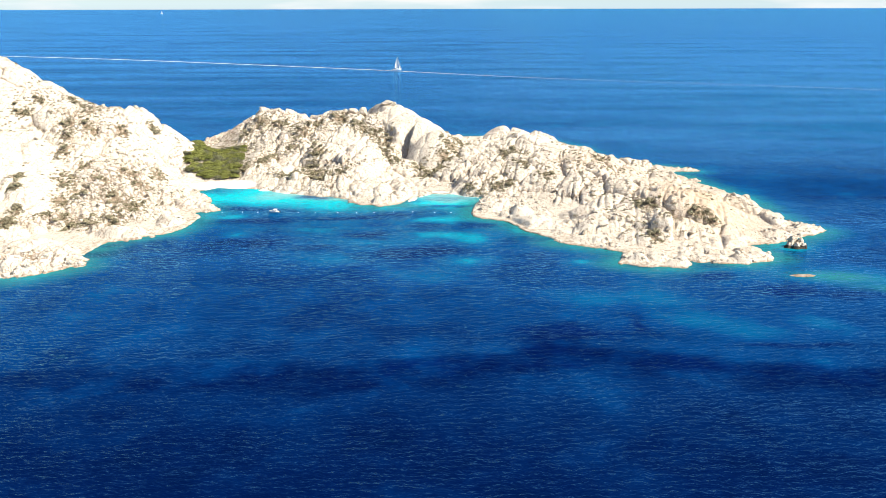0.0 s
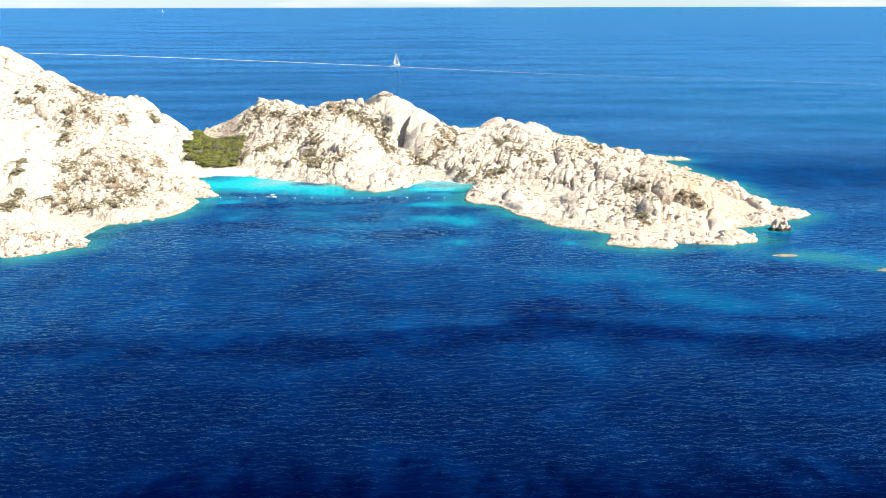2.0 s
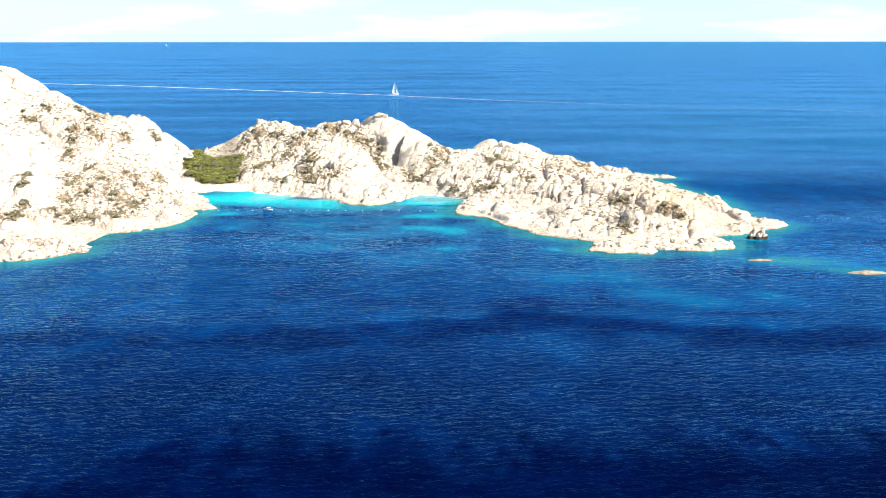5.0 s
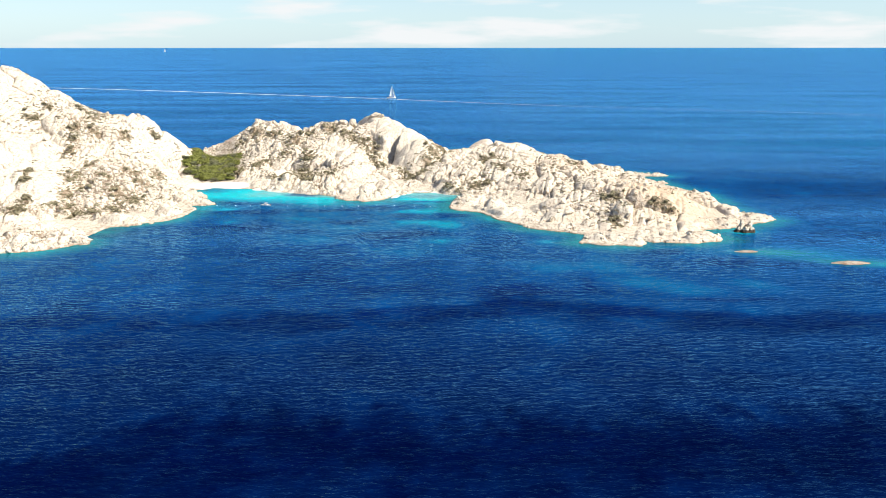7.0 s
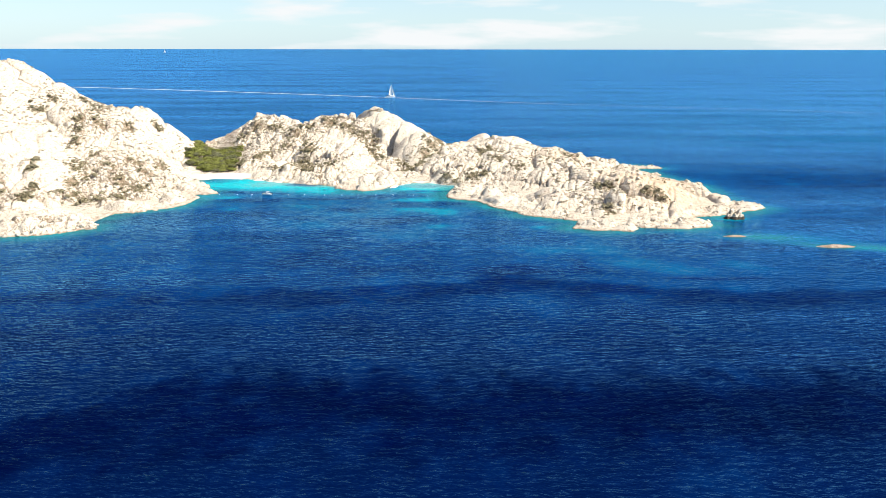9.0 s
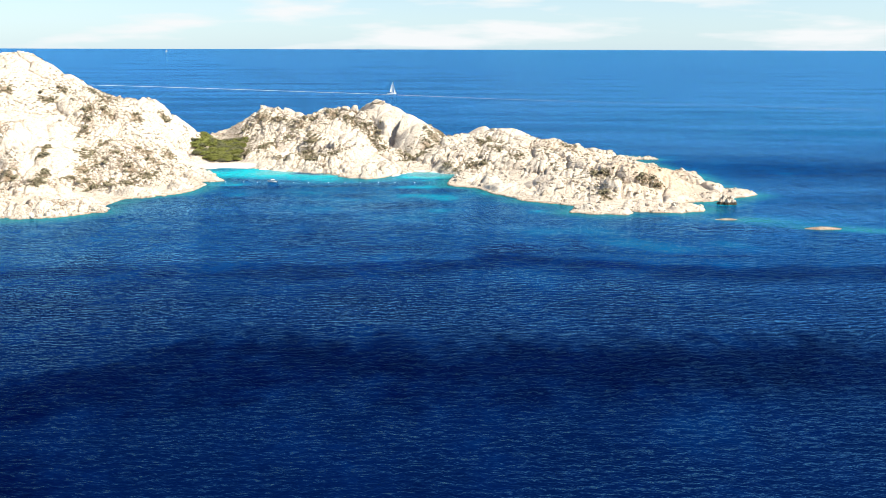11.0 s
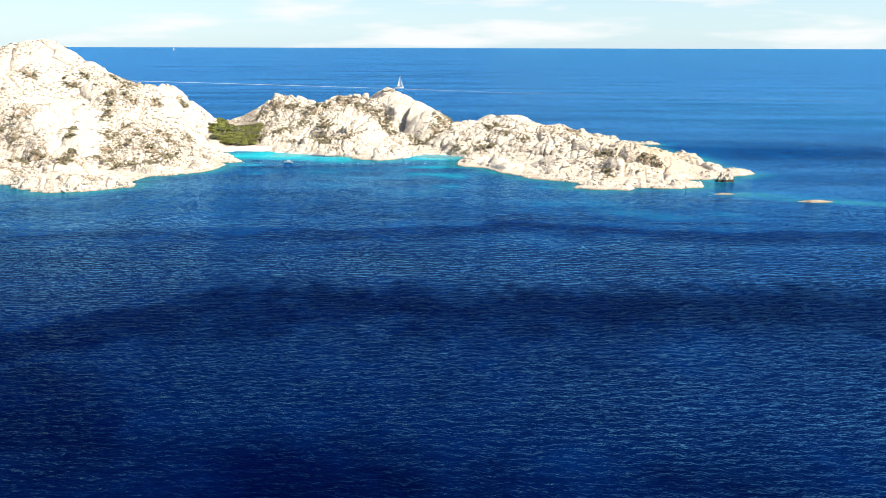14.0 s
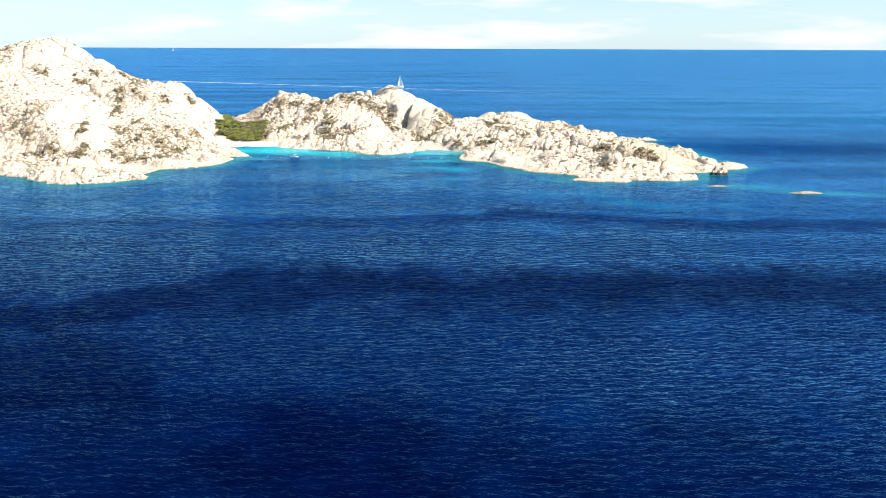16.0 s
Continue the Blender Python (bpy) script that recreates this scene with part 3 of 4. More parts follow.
def granite_relief(x, y, d):
    """Granite relief: whole slabs, rounded blocks on them where the rock is broken, and open joints; and a mask of the
    creases for painted shade and earth.
    """
    wx = x + 5 * (fractal(x / 12, y / 15, 3) - 0.5)
    wy = y + 8 * (fractal(x / 12, y / 15, 8) - 0.5)
    bare, rough = bareness(x, y), roughness_map(x, y)
    big, seam = pillows(wx, wy, 13, 25, 14, 1, 4.2)
    mid, crease = pillows(wx + 31, wy, 4.6, 8.5, 9, 2, 2.7)
    small, nick = pillows(wx, wy + 17, 2.1, 3.4, -12, 4, 1.3)
    grit = (fractal(x / 1.6, y / 1.6, 77, 3) - 0.45) * 0.6
    cut = joints(x, y, d) * (1 - 0.3 * bare)
    tame = 1 - 0.5 * smoothstep(8, 30, x)        # the eastern point is split rather than blocky
    mid, small, crease = mid * tame, small * tame, crease * tame
    high = big * (1 - 0.45 * bare) + mid * (0.18 + 0.82 * rough) + small * (0.12 + 0.55 * rough) + grit * (0.08 + 0.8 * rough) - 3.8 - (2.2 - 0.7 * smoothstep(8, 30, x)) * cut
    crease_shade = np.maximum.reduce([0.9 * cut, seam * 0.8 * (1 - 0.75 * bare), crease * (0.15 + (0.85 - 0.25 * smoothstep(-115, -100, x)) * rough), (0.9 - 0.55 * smoothstep(-115, -100, x)) * nick * smoothstep(0.25, 0.75, rough)])
    return high, crease_shade


# rounded bosses along the shores: centre, half-axes, height
BOSSES = [(33, 287, 14, 8, 2.6), (50, 296, 10, 7, 2.9), (53, 276, 10, 6, 2.4), (41, 276, 6, 5, 1.8), (66, 264, 9, 6, 2.4), (84, 257, 11, 5, 2.0), (97, 263, 9, 5, 1.9), (63, 244, 7, 4, 1.8),
          (27, 300, 6, 6, 2.4), (75, 272, 7, 5, 2.6), (-130, 256, 12, 9, 3.0), (-111, 275, 9, 6, 2.8), (-147, 268, 8, 6, 3.4), (-98, 290, 5, 7, 2.4), (-152, 300, 9, 12, 3.4), (-118, 250, 8, 8, 2.4),
          (-30, 343, 9, 13, 3.6), (-18, 352, 5, 9, 2.2), (-45, 350, 6, 8, 2.8), (-75, 357, 7, 5, 2.8), (-62, 354, 5, 4, 2.0), (-37, 386, 8, 13, 2.6)]


def bosses(x, y):
    out = np.zeros_like(x)
    wx, wy = x + 3.0 * (fractal(x / 5, y / 6, 97) - 0.47), y + 3.0 * (fractal(x / 5, y / 6, 98) - 0.47)
    for cx, cy, a, b, h in BOSSES:
        out = np.maximum(out, h * np.sqrt(np.clip(1 - ((wx - cx) / a) ** 2 - ((wy - cy) / b) ** 2, 0, 1)))
    return out


def land(x, y):
    """Height of the bare ground, sea bed included, and how far painted shade and earth darken its creases."""
    d = shore_distance(x, y)
    base = PLATE(x, y)
    k = smoothness(x, y)
    sand = np.minimum(base, 0.09 * d + 0.02)
    rock = np.where(d > 0, np.maximum(base, np.minimum(0.6 + 0.28 * d, 2.4)), np.minimum(base, 0.3) - 0.45 * np.abs(d))
    low = np.where(d > 0, sand, np.minimum(0.0, base) - 0.10 * np.abs(d))
    near = smoothstep(26, 8, d)
    z = rock * k + (1 - k) * (low * near + base * (1 - near))
    ramp = smoothstep(-4.0, 6.0, d)
    high, crease_shade = granite_relief(x, y, d)
    z = z + bosses(x, y) * smoothstep(0.0, 4.0, d) * k + high * k * (0.35 + 0.65 * ramp) * smoothstep(-14, -2, d)
    z = np.where((d > 0) & (k > 0.25), np.maximum(z, 0.30 * k + 0.03 * d), z)
    dome = np.where(d > 30, ridge_dome(x, y), -9.0)
    return np.maximum(z, dome), crease_shade * smoothstep(3, 9, d) * smoothstep(0.5, 0.0, dome - z + 0.5)

# ---- the sea ----


def lines(lo, hi, step, far, grow=1.16):
    mid = list(np.arange(lo, hi + 0.1, step))
    up, v, s = [], hi, step
    while v < far:
        s *= grow
        v += s
        up.append(v)
    down, v, s = [], lo, step
    while v > -far:
        s *= grow
        v -= s
        down.append(v)
    return np.array(down[::-1] + mid + up)


def grid_mesh(name, xs, ys, z, keep=None, kept=()):
    nx, ny = len(xs), len(ys)
    gx, gy = np.meshgrid(xs, ys)
    co = np.stack([gx, gy, z], -1).reshape(-1, 3)
    i = (np.arange(ny - 1)[:, None] * nx + np.arange(nx - 1)[None]).ravel()
    quads = np.stack([i, i + 1, i + nx + 1, i + nx], -1)
    if keep is not None:
        quads = quads[keep[:-1, :-1].ravel()]
        used = np.unique(quads)
        back = np.zeros(len(co), int)
        back[used] = np.arange(len(used))
        co, quads = co[used], back[quads]
    me = bpy.data.meshes.new(name)
    me.vertices.add(len(co))
    me.vertices.foreach_set("co", co.ravel())
    me.loops.add(quads.size)
    me.loops.foreach_set("vertex_index", quads.ravel())
    me.polygons.add(len(quads))
    me.polygons.foreach_set("loop_start", np.arange(len(quads)) * 4)
    me.update(calc_edges=True)
    me.validate()
    for key, val in kept:      # values carried by the points
        val = val.ravel() if keep is None else val.ravel()[used]
        me.attributes.new(key, "FLOAT", "POINT").data.foreach_set("value", val.astype(np.float32))
    return smooth_shade(me)


def blob(x, y, cx, cy, a, b, turn=0.0):
    c, s = math.cos(radians(turn)), math.sin(radians(turn))
    u, v = (x - cx) * c + (y - cy) * s, -(x - cx) * s + (y - cy) * c
    return np.exp(-((u / a) ** 2 + (v / b) ** 2))


def pool(x, y, cx, cy, a, b):
    return np.exp(-(((x - cx) / a) ** 2 + ((y - cy) / b) ** 2) ** 2)


# patches on the floor of the bay, bare sand and weed: centre, half-axes
PALE_SAND = [(-71, 275, 5, 5), (-44, 281, 14, 6), (-25, 265, 18, 7), (-1, 275, 14, 7), (11, 268, 6, 9), (6, 244, 8, 6), (58, 209, 8, 10), (40, 209, 9, 6), (42, 243, 5, 4),
             (65, 192, 9, 5), (76, 185, 10, 5), (93, 192, 7, 5), (-78, 300, 5, 4), (-4, 228, 10, 7), (-44, 313, 11, 8), (-3, 295, 8, 4), (-32, 246, 14, 8)]
WEED = [(-77, 313, 12, 4), (-67, 294, 16, 5), (-38, 298, 23, 3), (-26, 275, 5, 5), (-64, 265, 13, 5), (11, 287, 8, 4), (-18, 304, 13, 5), (2, 317, 10, 2), (-53, 332, 7, 4),
        (-15, 252, 11, 6), (-3, 255, 11, 5), (29, 185, 17, 7), (48, 191, 3, 8), (77, 228, 8, 4), (80, 178, 14, 2), (95, 216, 9, 6), (112, 213, 9, 5)]


def sea_depth(x, y):
    d = np.maximum(-shore_distance(x, y), 0)
    dep = 2.2 + 10 * (1 - np.exp(-d / 6)) + 0.06 * d + 13 * smoothstep(172, 118, y)
    # shelving sand off the two beaches, and the pale floor of the bay
    cove = np.maximum(pool(x, y, -60, 336, 44, 20), pool(x, y, 2, 331, 19, 20))
    shelf = np.maximum(pool(x, y, -52, 318, 66, 32), pool(x, y, 4, 312, 36, 34))
    dep = dep * (1 - 0.42 * shelf) * (1 - 0.92 * cove)
    # bare sand shows paler between the weed
    for cx, cy, a, b in PALE_SAND:
        dep = dep * (1 - (0.66 if cy > 240 else 0.45) * blob(x, y, cx, cy, 1.25 * a, 1.2 * b))
    # reefs off the point
    reef = np.maximum.reduce([blob(x, y, 112, 228, 16, 4, -6), blob(x, y, 140, 213, 22, 4.5, -14), blob(x, y, 113, 258, 10, 7), 0.8 * blob(x, y, 125, 225, 32, 11, -12)])
    dep = dep * (1 - 0.66 * reef)
    # clear open water beyond the headlands; eastern glitter and horizon haze painted in as shallows
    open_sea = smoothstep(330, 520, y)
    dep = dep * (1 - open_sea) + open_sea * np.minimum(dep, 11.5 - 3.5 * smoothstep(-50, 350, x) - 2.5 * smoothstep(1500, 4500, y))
    return np.clip(dep, 0, 40)


def bands(x, y):
    """The two dark bands across the mouth of the bay, with ragged seaward edges: 0 to 1 each."""
    yy = y + 9 * (fractal(x / 40, y / 30, 40) - 0.47) + 12 * (fractal(x / 13, y / 7, 41) - 0.47)
    edge = 167 + 12 * blob(x, y, 30, 178, 30, 60)
    first = smoothstep(edge + 5, edge - 3, yy) * smoothstep(edge - 21, edge - 8, yy) * (0.7 + 0.3 * smoothstep(-80, 10, x))
    lip = np.where(x < -38, 108 + (x + 38) * 0.6, 108.0)
    yl = y + 10 * (fractal(x / 16, y / 16, 45) - 0.47) + 24 * (fractal(x / 8, y / 11, 46) - 0.47) + 20 * (fractal(x / 2.6 + y / 9, y / 8, 48) - 0.47)
    near = 0.75 * smoothstep(55, 20, y + 0.4 * x + 30 * (fractal(x / 30, y / 24, 47) - 0.47)) + 0.3 * smoothstep(0.44, 0.6, fractal(x / 26 + y / 60, y / 14, 49))
    second = smoothstep(lip + 9, lip - 7, yl) * np.maximum(smoothstep(lip - 44, lip - 14, yl), near)
    return first, second


def sea_bed(x, y):
    """Where the sea is coloured darker, in the two bands and over weed meadow: 0 bare, 1 dark."""
    first, second = bands(x, y)
    out = np.maximum(0.66 * first, 0.70 * second)
    wx, wy = x + 7 * (fractal(x / 9, y / 6, 56) - 0.47), y + 5 * (fractal(x / 9, y / 6, 57) - 0.47)
    for cx, cy, a, b in WEED:
        out = np.maximum(out, 0.85 * blob(wx, wy, cx, cy, 1.2 * a, 1.2 * b))
    patchy = fractal(x / 26, y / 10, 55)
    return np.maximum(out, 0.5 * smoothstep(0.46, 0.62, patchy) * smoothstep(205, 250, y) * smoothstep(347, 330, y))


def wind_on(x, y):
    """How ruffled the water lies: calm over the dark bands and under the headlands' lee, breeze between them and offshore."""
    first, second = bands(x, y)
    out = 0.82 + 0.25 * smoothstep(345, 290, y) * smoothstep(180, 230, y) + 0.45 * smoothstep(420, 1200, y) + 0.5 * smoothstep(1200, 4200, y)
    out = 1.25 * out - 0.62 * first - 0.66 * second + 0.14 * smoothstep(105, 125, y) * smoothstep(215, 160, y) + (0.2 + 0.25 * smoothstep(-10, 30, x)) * smoothstep(80, 45, y)
    # bright ruffled water beyond the eastern point, darker calm beyond that
    out = out + 2.2 * blob(x, y, 130, 500, 75, 30, -8) - 0.7 * blob(x, y, 85, 545, 60, 14, -6) + 0.75 * smoothstep(-100, 500, x) * smoothstep(380, 600, y)
    out = out - 0.6 * blob(x, y, 175, 352, 70, 40, 0)
    return np.clip(out, 0.12, 3.3)


def rocky_shallows(x, y):
    """1 over the boulders along the foot of the rocks, 0 over sand and deep water."""
    d = np.maximum(-shore_distance(x, y), 0)
    cove = np.maximum(pool(x, y, -62, 338, 42, 22), pool(x, y, 0, 336, 16, 16))
    reef = np.maximum(0.95 * blob(x, y, 112, 228, 18, 6, -6), 0.95 * blob(x, y, 138, 214, 26, 6, -14))
    return np.maximum(np.exp(-(d / 8.0) ** 1.4) * (1 - cove), reef)


def build_sea():
    xs, ys = lines(-200, 190, 2.0, 5400), lines(-20, 400, 2.0, 5400)
    gx, gy = np.meshgrid(xs, ys)
    far = np.maximum(np.abs(gx), np.abs(gy))
    z = 58.0 * smoothstep(1900, 4900, far) ** 1.2
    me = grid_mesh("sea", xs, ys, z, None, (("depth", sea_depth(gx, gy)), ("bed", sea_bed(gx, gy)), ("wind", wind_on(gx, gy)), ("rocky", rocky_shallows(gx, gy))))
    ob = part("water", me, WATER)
    return tagged(ob, "deep blue rippled sea, turquoise over the sandy coves", "sea", kind="structure")


build_sea()

# middles of the scrub patches, with their spread
SCRUB_WEST = [(-167, 381, 3), (-162, 380, 3), (-160, 356, 3.5), (-157, 347, 3), (-157, 375, 3), (-152, 358, 3.5), (-154, 336, 3), (-146, 319, 3), (-142, 310, 3.5), (-140, 298, 3),
              (-133, 284, 3), (-120, 290, 4), (-116, 284, 3), (-118, 297, 3.5), (-128, 280, 3), (-122, 280, 3), (-180, 361, 2), (-178, 372, 2), (-154, 294, 1.5), (-149, 283, 1.5),
              (-146, 271, 1.5), (-139, 283, 2), (-142, 367, 3), (-132, 380, 2), (-117, 305, 3), (-120, 327, 4), (-133, 319, 4), (-143, 329, 3), (-120, 347, 3), (-124, 306, 3),
              (-136, 305, 3), (-127, 335, 4), (-185, 296, 2.5), (-179, 303, 4), (-169, 274, 2), (-164, 272, 2), (-160, 276, 2), (-147, 270, 2), (-176, 290, 2.5), (-198, 355, 2.5), (-224, 372, 4), (-181, 359, 2), (-156, 301, 1.5)]
SCRUB_MIDDLE = [(-53, 431, 4), (-47, 425, 4), (-41, 420, 4), (-35, 416, 4), (-29, 412, 3.5), (-27, 402, 3), (-25, 391, 3), (-22, 383, 2.5), (-86, 435, 4), (-95, 439, 4), (-101, 432, 4), (-100, 414, 4),
                (-81, 388, 4), (-83, 380, 3), (-98, 386, 4), (-93, 378, 4), (-70, 363, 2.5), (-65, 358, 2), (-61, 376, 3), (-56, 362, 3.5), (-52, 353, 3), (-45, 357, 3), (-58, 387, 3),
                (-11, 381, 2.5), (-7, 371, 3), (-3, 374, 3), (1, 386, 3.5), (4, 396, 3.5), (8, 407, 3.5), (-62, 425, 4), (-70, 415, 4), (-72, 398, 3), (-78, 428, 3)]
SCRUB_EAST = [(29, 388, 3.5), (33, 391, 3), (22, 338, 3), (26, 342, 2.5), (15, 334, 2.5), (10, 338, 2), (72, 378, 3), (44, 346, 3), (73, 294, 3), (76, 297, 2.5), (70, 263, 2.5), (89, 283, 3), (93, 281, 2.5), (36, 365, 2.5)]


def scrub_cover(x, y):
    """How far earth and low scrub cover the rock: 0 bare, 1 covered."""
    c = np.zeros_like(x)
    for cx, cy, r in SCRUB_WEST + SCRUB_MIDDLE + SCRUB_EAST:
        c = np.maximum(c, np.exp(-((x - cx) ** 2 + (y - cy) ** 2) / (1.6 * r * r + 3)))
    thin = (0.62 - 0.34 * smoothstep(-115, -100, x)) * smoothstep(0.36, 0.58, fractal(x / 14, y / 20, 71)) * smoothstep(0.1, 0.8, roughness_map(x, y))
    return np.maximum(c, thin) * smoothstep(3, 12, shore_distance(x, y))


# ---- the three headlands, one sheet of rock cut at the coves ----
STEP = 0.42
XS, YS = np.arange(-300, 146, STEP), np.arange(212, 512, STEP)
GX, GY = np.meshgrid(XS, YS)
GZ = np.full(GX.shape, -9.0)
ASHORE = shore_distance(GX, GY) > -13
CREASE_SHADE = np.zeros(GX.shape)
GZ[ASHORE], CREASE_SHADE[ASHORE] = land(GX[ASHORE], GY[ASHORE])
east_of = lambda x, y, a, b: (b[0] - a[0]) * (y - a[1]) - (b[1] - a[1]) * (x - a[0]) < 0
IN_MIDDLE = east_of(GX, GY, (-104, 300), (-140, 480))
IN_EAST = east_of(GX, GY, (0, 300), (14, 480))
WET = GZ > -3.5
HEADS = {}
ON_DOME = smoothstep(-0.6, 0.0, ridge_dome(GX, GY) - GZ)
OCHRE = np.maximum(0.9 * blob_of(GX, GY, 96, 308, 17, 42), 0.5 * blob_of(GX, GY, 70, 372, 18, 22))
KEPT = (("scrub", scrub_cover(GX, GY)), ("joint", CREASE_SHADE), ("ochre", OCHRE), ("bare", np.maximum(0.75 * (1 - roughness_map(GX, GY)), ON_DOME)))
for key, mask, label in (("headland_west", ~IN_MIDDLE, "tall pale granite headland with scrub in its gullies"),
                         ("headland_middle", IN_MIDDLE & ~IN_EAST, "pale granite hill with a bare dome between two coves"),
                         ("headland_east", IN_EAST, "long low granite point running out into the sea")):
    me = grid_mesh(key, XS, YS, GZ, mask & WET, KEPT)
    ob = part(key, me, GRANITE)
    HEADS[key] = tagged(ob, label, "headland", kind="structure")


def ground_at(x, y):
    """Height of the rock sheet at a place."""
    u, v = (x - XS[0]) / STEP, (y - YS[0]) / STEP
    i, j = int(u), int(v)
    if not (0 <= i < len(XS) - 1 and 0 <= j < len(YS) - 1):
        return -9.0
    u, v = u - i, v - j
    return float((GZ[j, i] * (1 - u) + GZ[j, i + 1] * u) * (1 - v) + (GZ[j + 1, i] * (1 - u) + GZ[j + 1, i + 1] * u) * v)


# where loose stones may lie: broken rock, off the bare domes and the sand
LOOSE = (bareness(GX, GY) < 0.25) & (ON_DOME < 0.3) & (smoothness(GX, GY) > 0.8)
CLUSTER = fractal(GX / 14, GY / 14, 90)
SPARSE = np.where(ON_DOME < 0.3, 0.04 + np.clip(1 - 0.9 * bareness(GX, GY), 0, 1) * smoothstep(0.40, 0.62, fractal(GX / 12, GY / 18, 92)), 0.01)

# ---- sand of the two coves ----


def build_beach(cx, cy, a, b, dry, wide, label):
    """Sand above the water, and shelving on below it as the pale floor of the cove."""
    xs, ys = np.arange(cx - a - 4, cx + a + 4, 0.5), np.arange(cy - b - 4, cy + b + 4, 0.5)
    gx, gy = np.meshgrid(xs, ys)
    d, g = shore_distance(gx, gy), land(gx, gy)[0]
    r = np.hypot((gx - cx) / a, (gy - cy) / b) + 0.25 * (fractal(gx / 4, gy / 4, 60) - 0.5)
    z = np.where(d > 0, g + 0.05 + 0.06 * (fractal(gx / 2.2, gy / 2.2, 61) - 0.5), np.maximum(g, -0.1 * np.abs(d)) + 0.05)
    ob = part("beach", grid_mesh("beach", xs, ys, z, (r < 1.0) & (d > -18) & (d < np.where(np.hypot((gx - dry[0]) / dry[2], (gy - dry[1]) / dry[3]) < 1, wide, -0.6))), SAND)
    return tagged(ob, label, "beach", kind="structure")


build_beach(-84, 347, 30, 17, (-96, 355, 15, 9), 11, "pale sand beach under a green thicket")
build_beach(0, 334, 18, 19, (0, 346, 6.5, 7), 3.0, "small pale sand beach between granite slopes")

# ---- shrubs and the thicket ----


def leaf_mass(name, radius, height, count, leaf, seed):
    """A crown of many small leaf tufts on an uneven dome of several lobes."""
    rnd = random.Random(seed)
    lobes = [(rnd.uniform(-0.5, 0.5) * radius, rnd.uniform(-0.5, 0.5) * radius, rnd.uniform(0.35, 0.7) * height, rnd.uniform(0.38, 0.62)) for _ in range(6)]
    co, faces = [], []
    for _ in range(count):
        lx, ly, lz, lr = rnd.choice(lobes)
        th, u = rnd.uniform(0, 2 * math.pi), rnd.uniform(-0.35, 1)
        w, f = math.sqrt(1 - min(1, u * u)), rnd.uniform(0.72, 1.05)
        c = Vector((lx + lr * radius * w * math.cos(th) * f, ly + lr * radius * w * math.sin(th) * f, max(0.02, lz + 0.5 * height * lr * 1.5 * u * f)))
        out = Vector((math.cos(th) * w, math.sin(th) * w, u + 0.4)) + Vector((rnd.gauss(0, 0.45), rnd.gauss(0, 0.45), rnd.gauss(0, 0.45)))
        q = out.to_track_quat("Z", "Y")
        s = leaf * rnd.uniform(0.6, 1.3)
        k = len(co)
        for px, py in ((-1, -0.55), (0.15, -0.8), (1, 0.1), (0.1, 0.85), (-0.8, 0.5)):
            co.append(c + q @ Vector((px * s, py * s, rnd.uniform(-0.25, 0.25) * s)))
        faces.append((k, k + 1, k + 2, k + 3, k + 4))
    me = bpy.data.meshes.new(name)
    me.from_pydata(co, [], faces)
    return me


def stem_mesh(name, radius, height, seed):
    rnd = random.Random(seed)
    bm = bmesh.new()
    for _ in range(4):
        th = rnd.uniform(0, 6.28)
        mid = (0.18 * radius * math.cos(th), 0.18 * radius * math.sin(th), 0.3 * height)
        rod(bm, (0, 0, -0.3), mid, 0.07 * radius, 0.05 * radius, 5)
        rod(bm, mid, (0.5 * radius * math.cos(th + 0.3), 0.5 * radius * math.sin(th + 0.3), 0.65 * height), 0.05 * radius, 0.02 * radius, 5)
    me = bpy.data.meshes.new(name)
    bm.to_mesh(me)
    bm.free()
    return me


SHRUB_KINDS = [(leaf_mass("foliage", 1.0, 1.05, 190, 0.15, 100 + k), stem_mesh("stem", 1.0, 1.0, k)) for k in range(6)]
JUNIPER_KINDS = [(leaf_mass("foliage", 1.0, 1.0, 620, 0.075, 200 + k), stem_mesh("stem", 1.0, 1.0, 50 + k)) for k in range(4)]


def plant(name, kinds, x, y, r, tall, rnd, leaf_mat, label, category, group):
    leaves, stem = rnd.choice(kinds)
    z = ground_at(x, y)
    base = new(name)
    base.empty_display_size = 0.3
    base.matrix_world = Matrix.LocRotScale((x, y, z - 0.05), Euler((0, 0, rnd.uniform(0, 6.28))), (r, r * rnd.uniform(0.8, 1.2), tall))
    part("foliage", leaves, leaf_mat, base)
    part("stem", stem, BARK, base)
    return tagged(base, label, category, group)


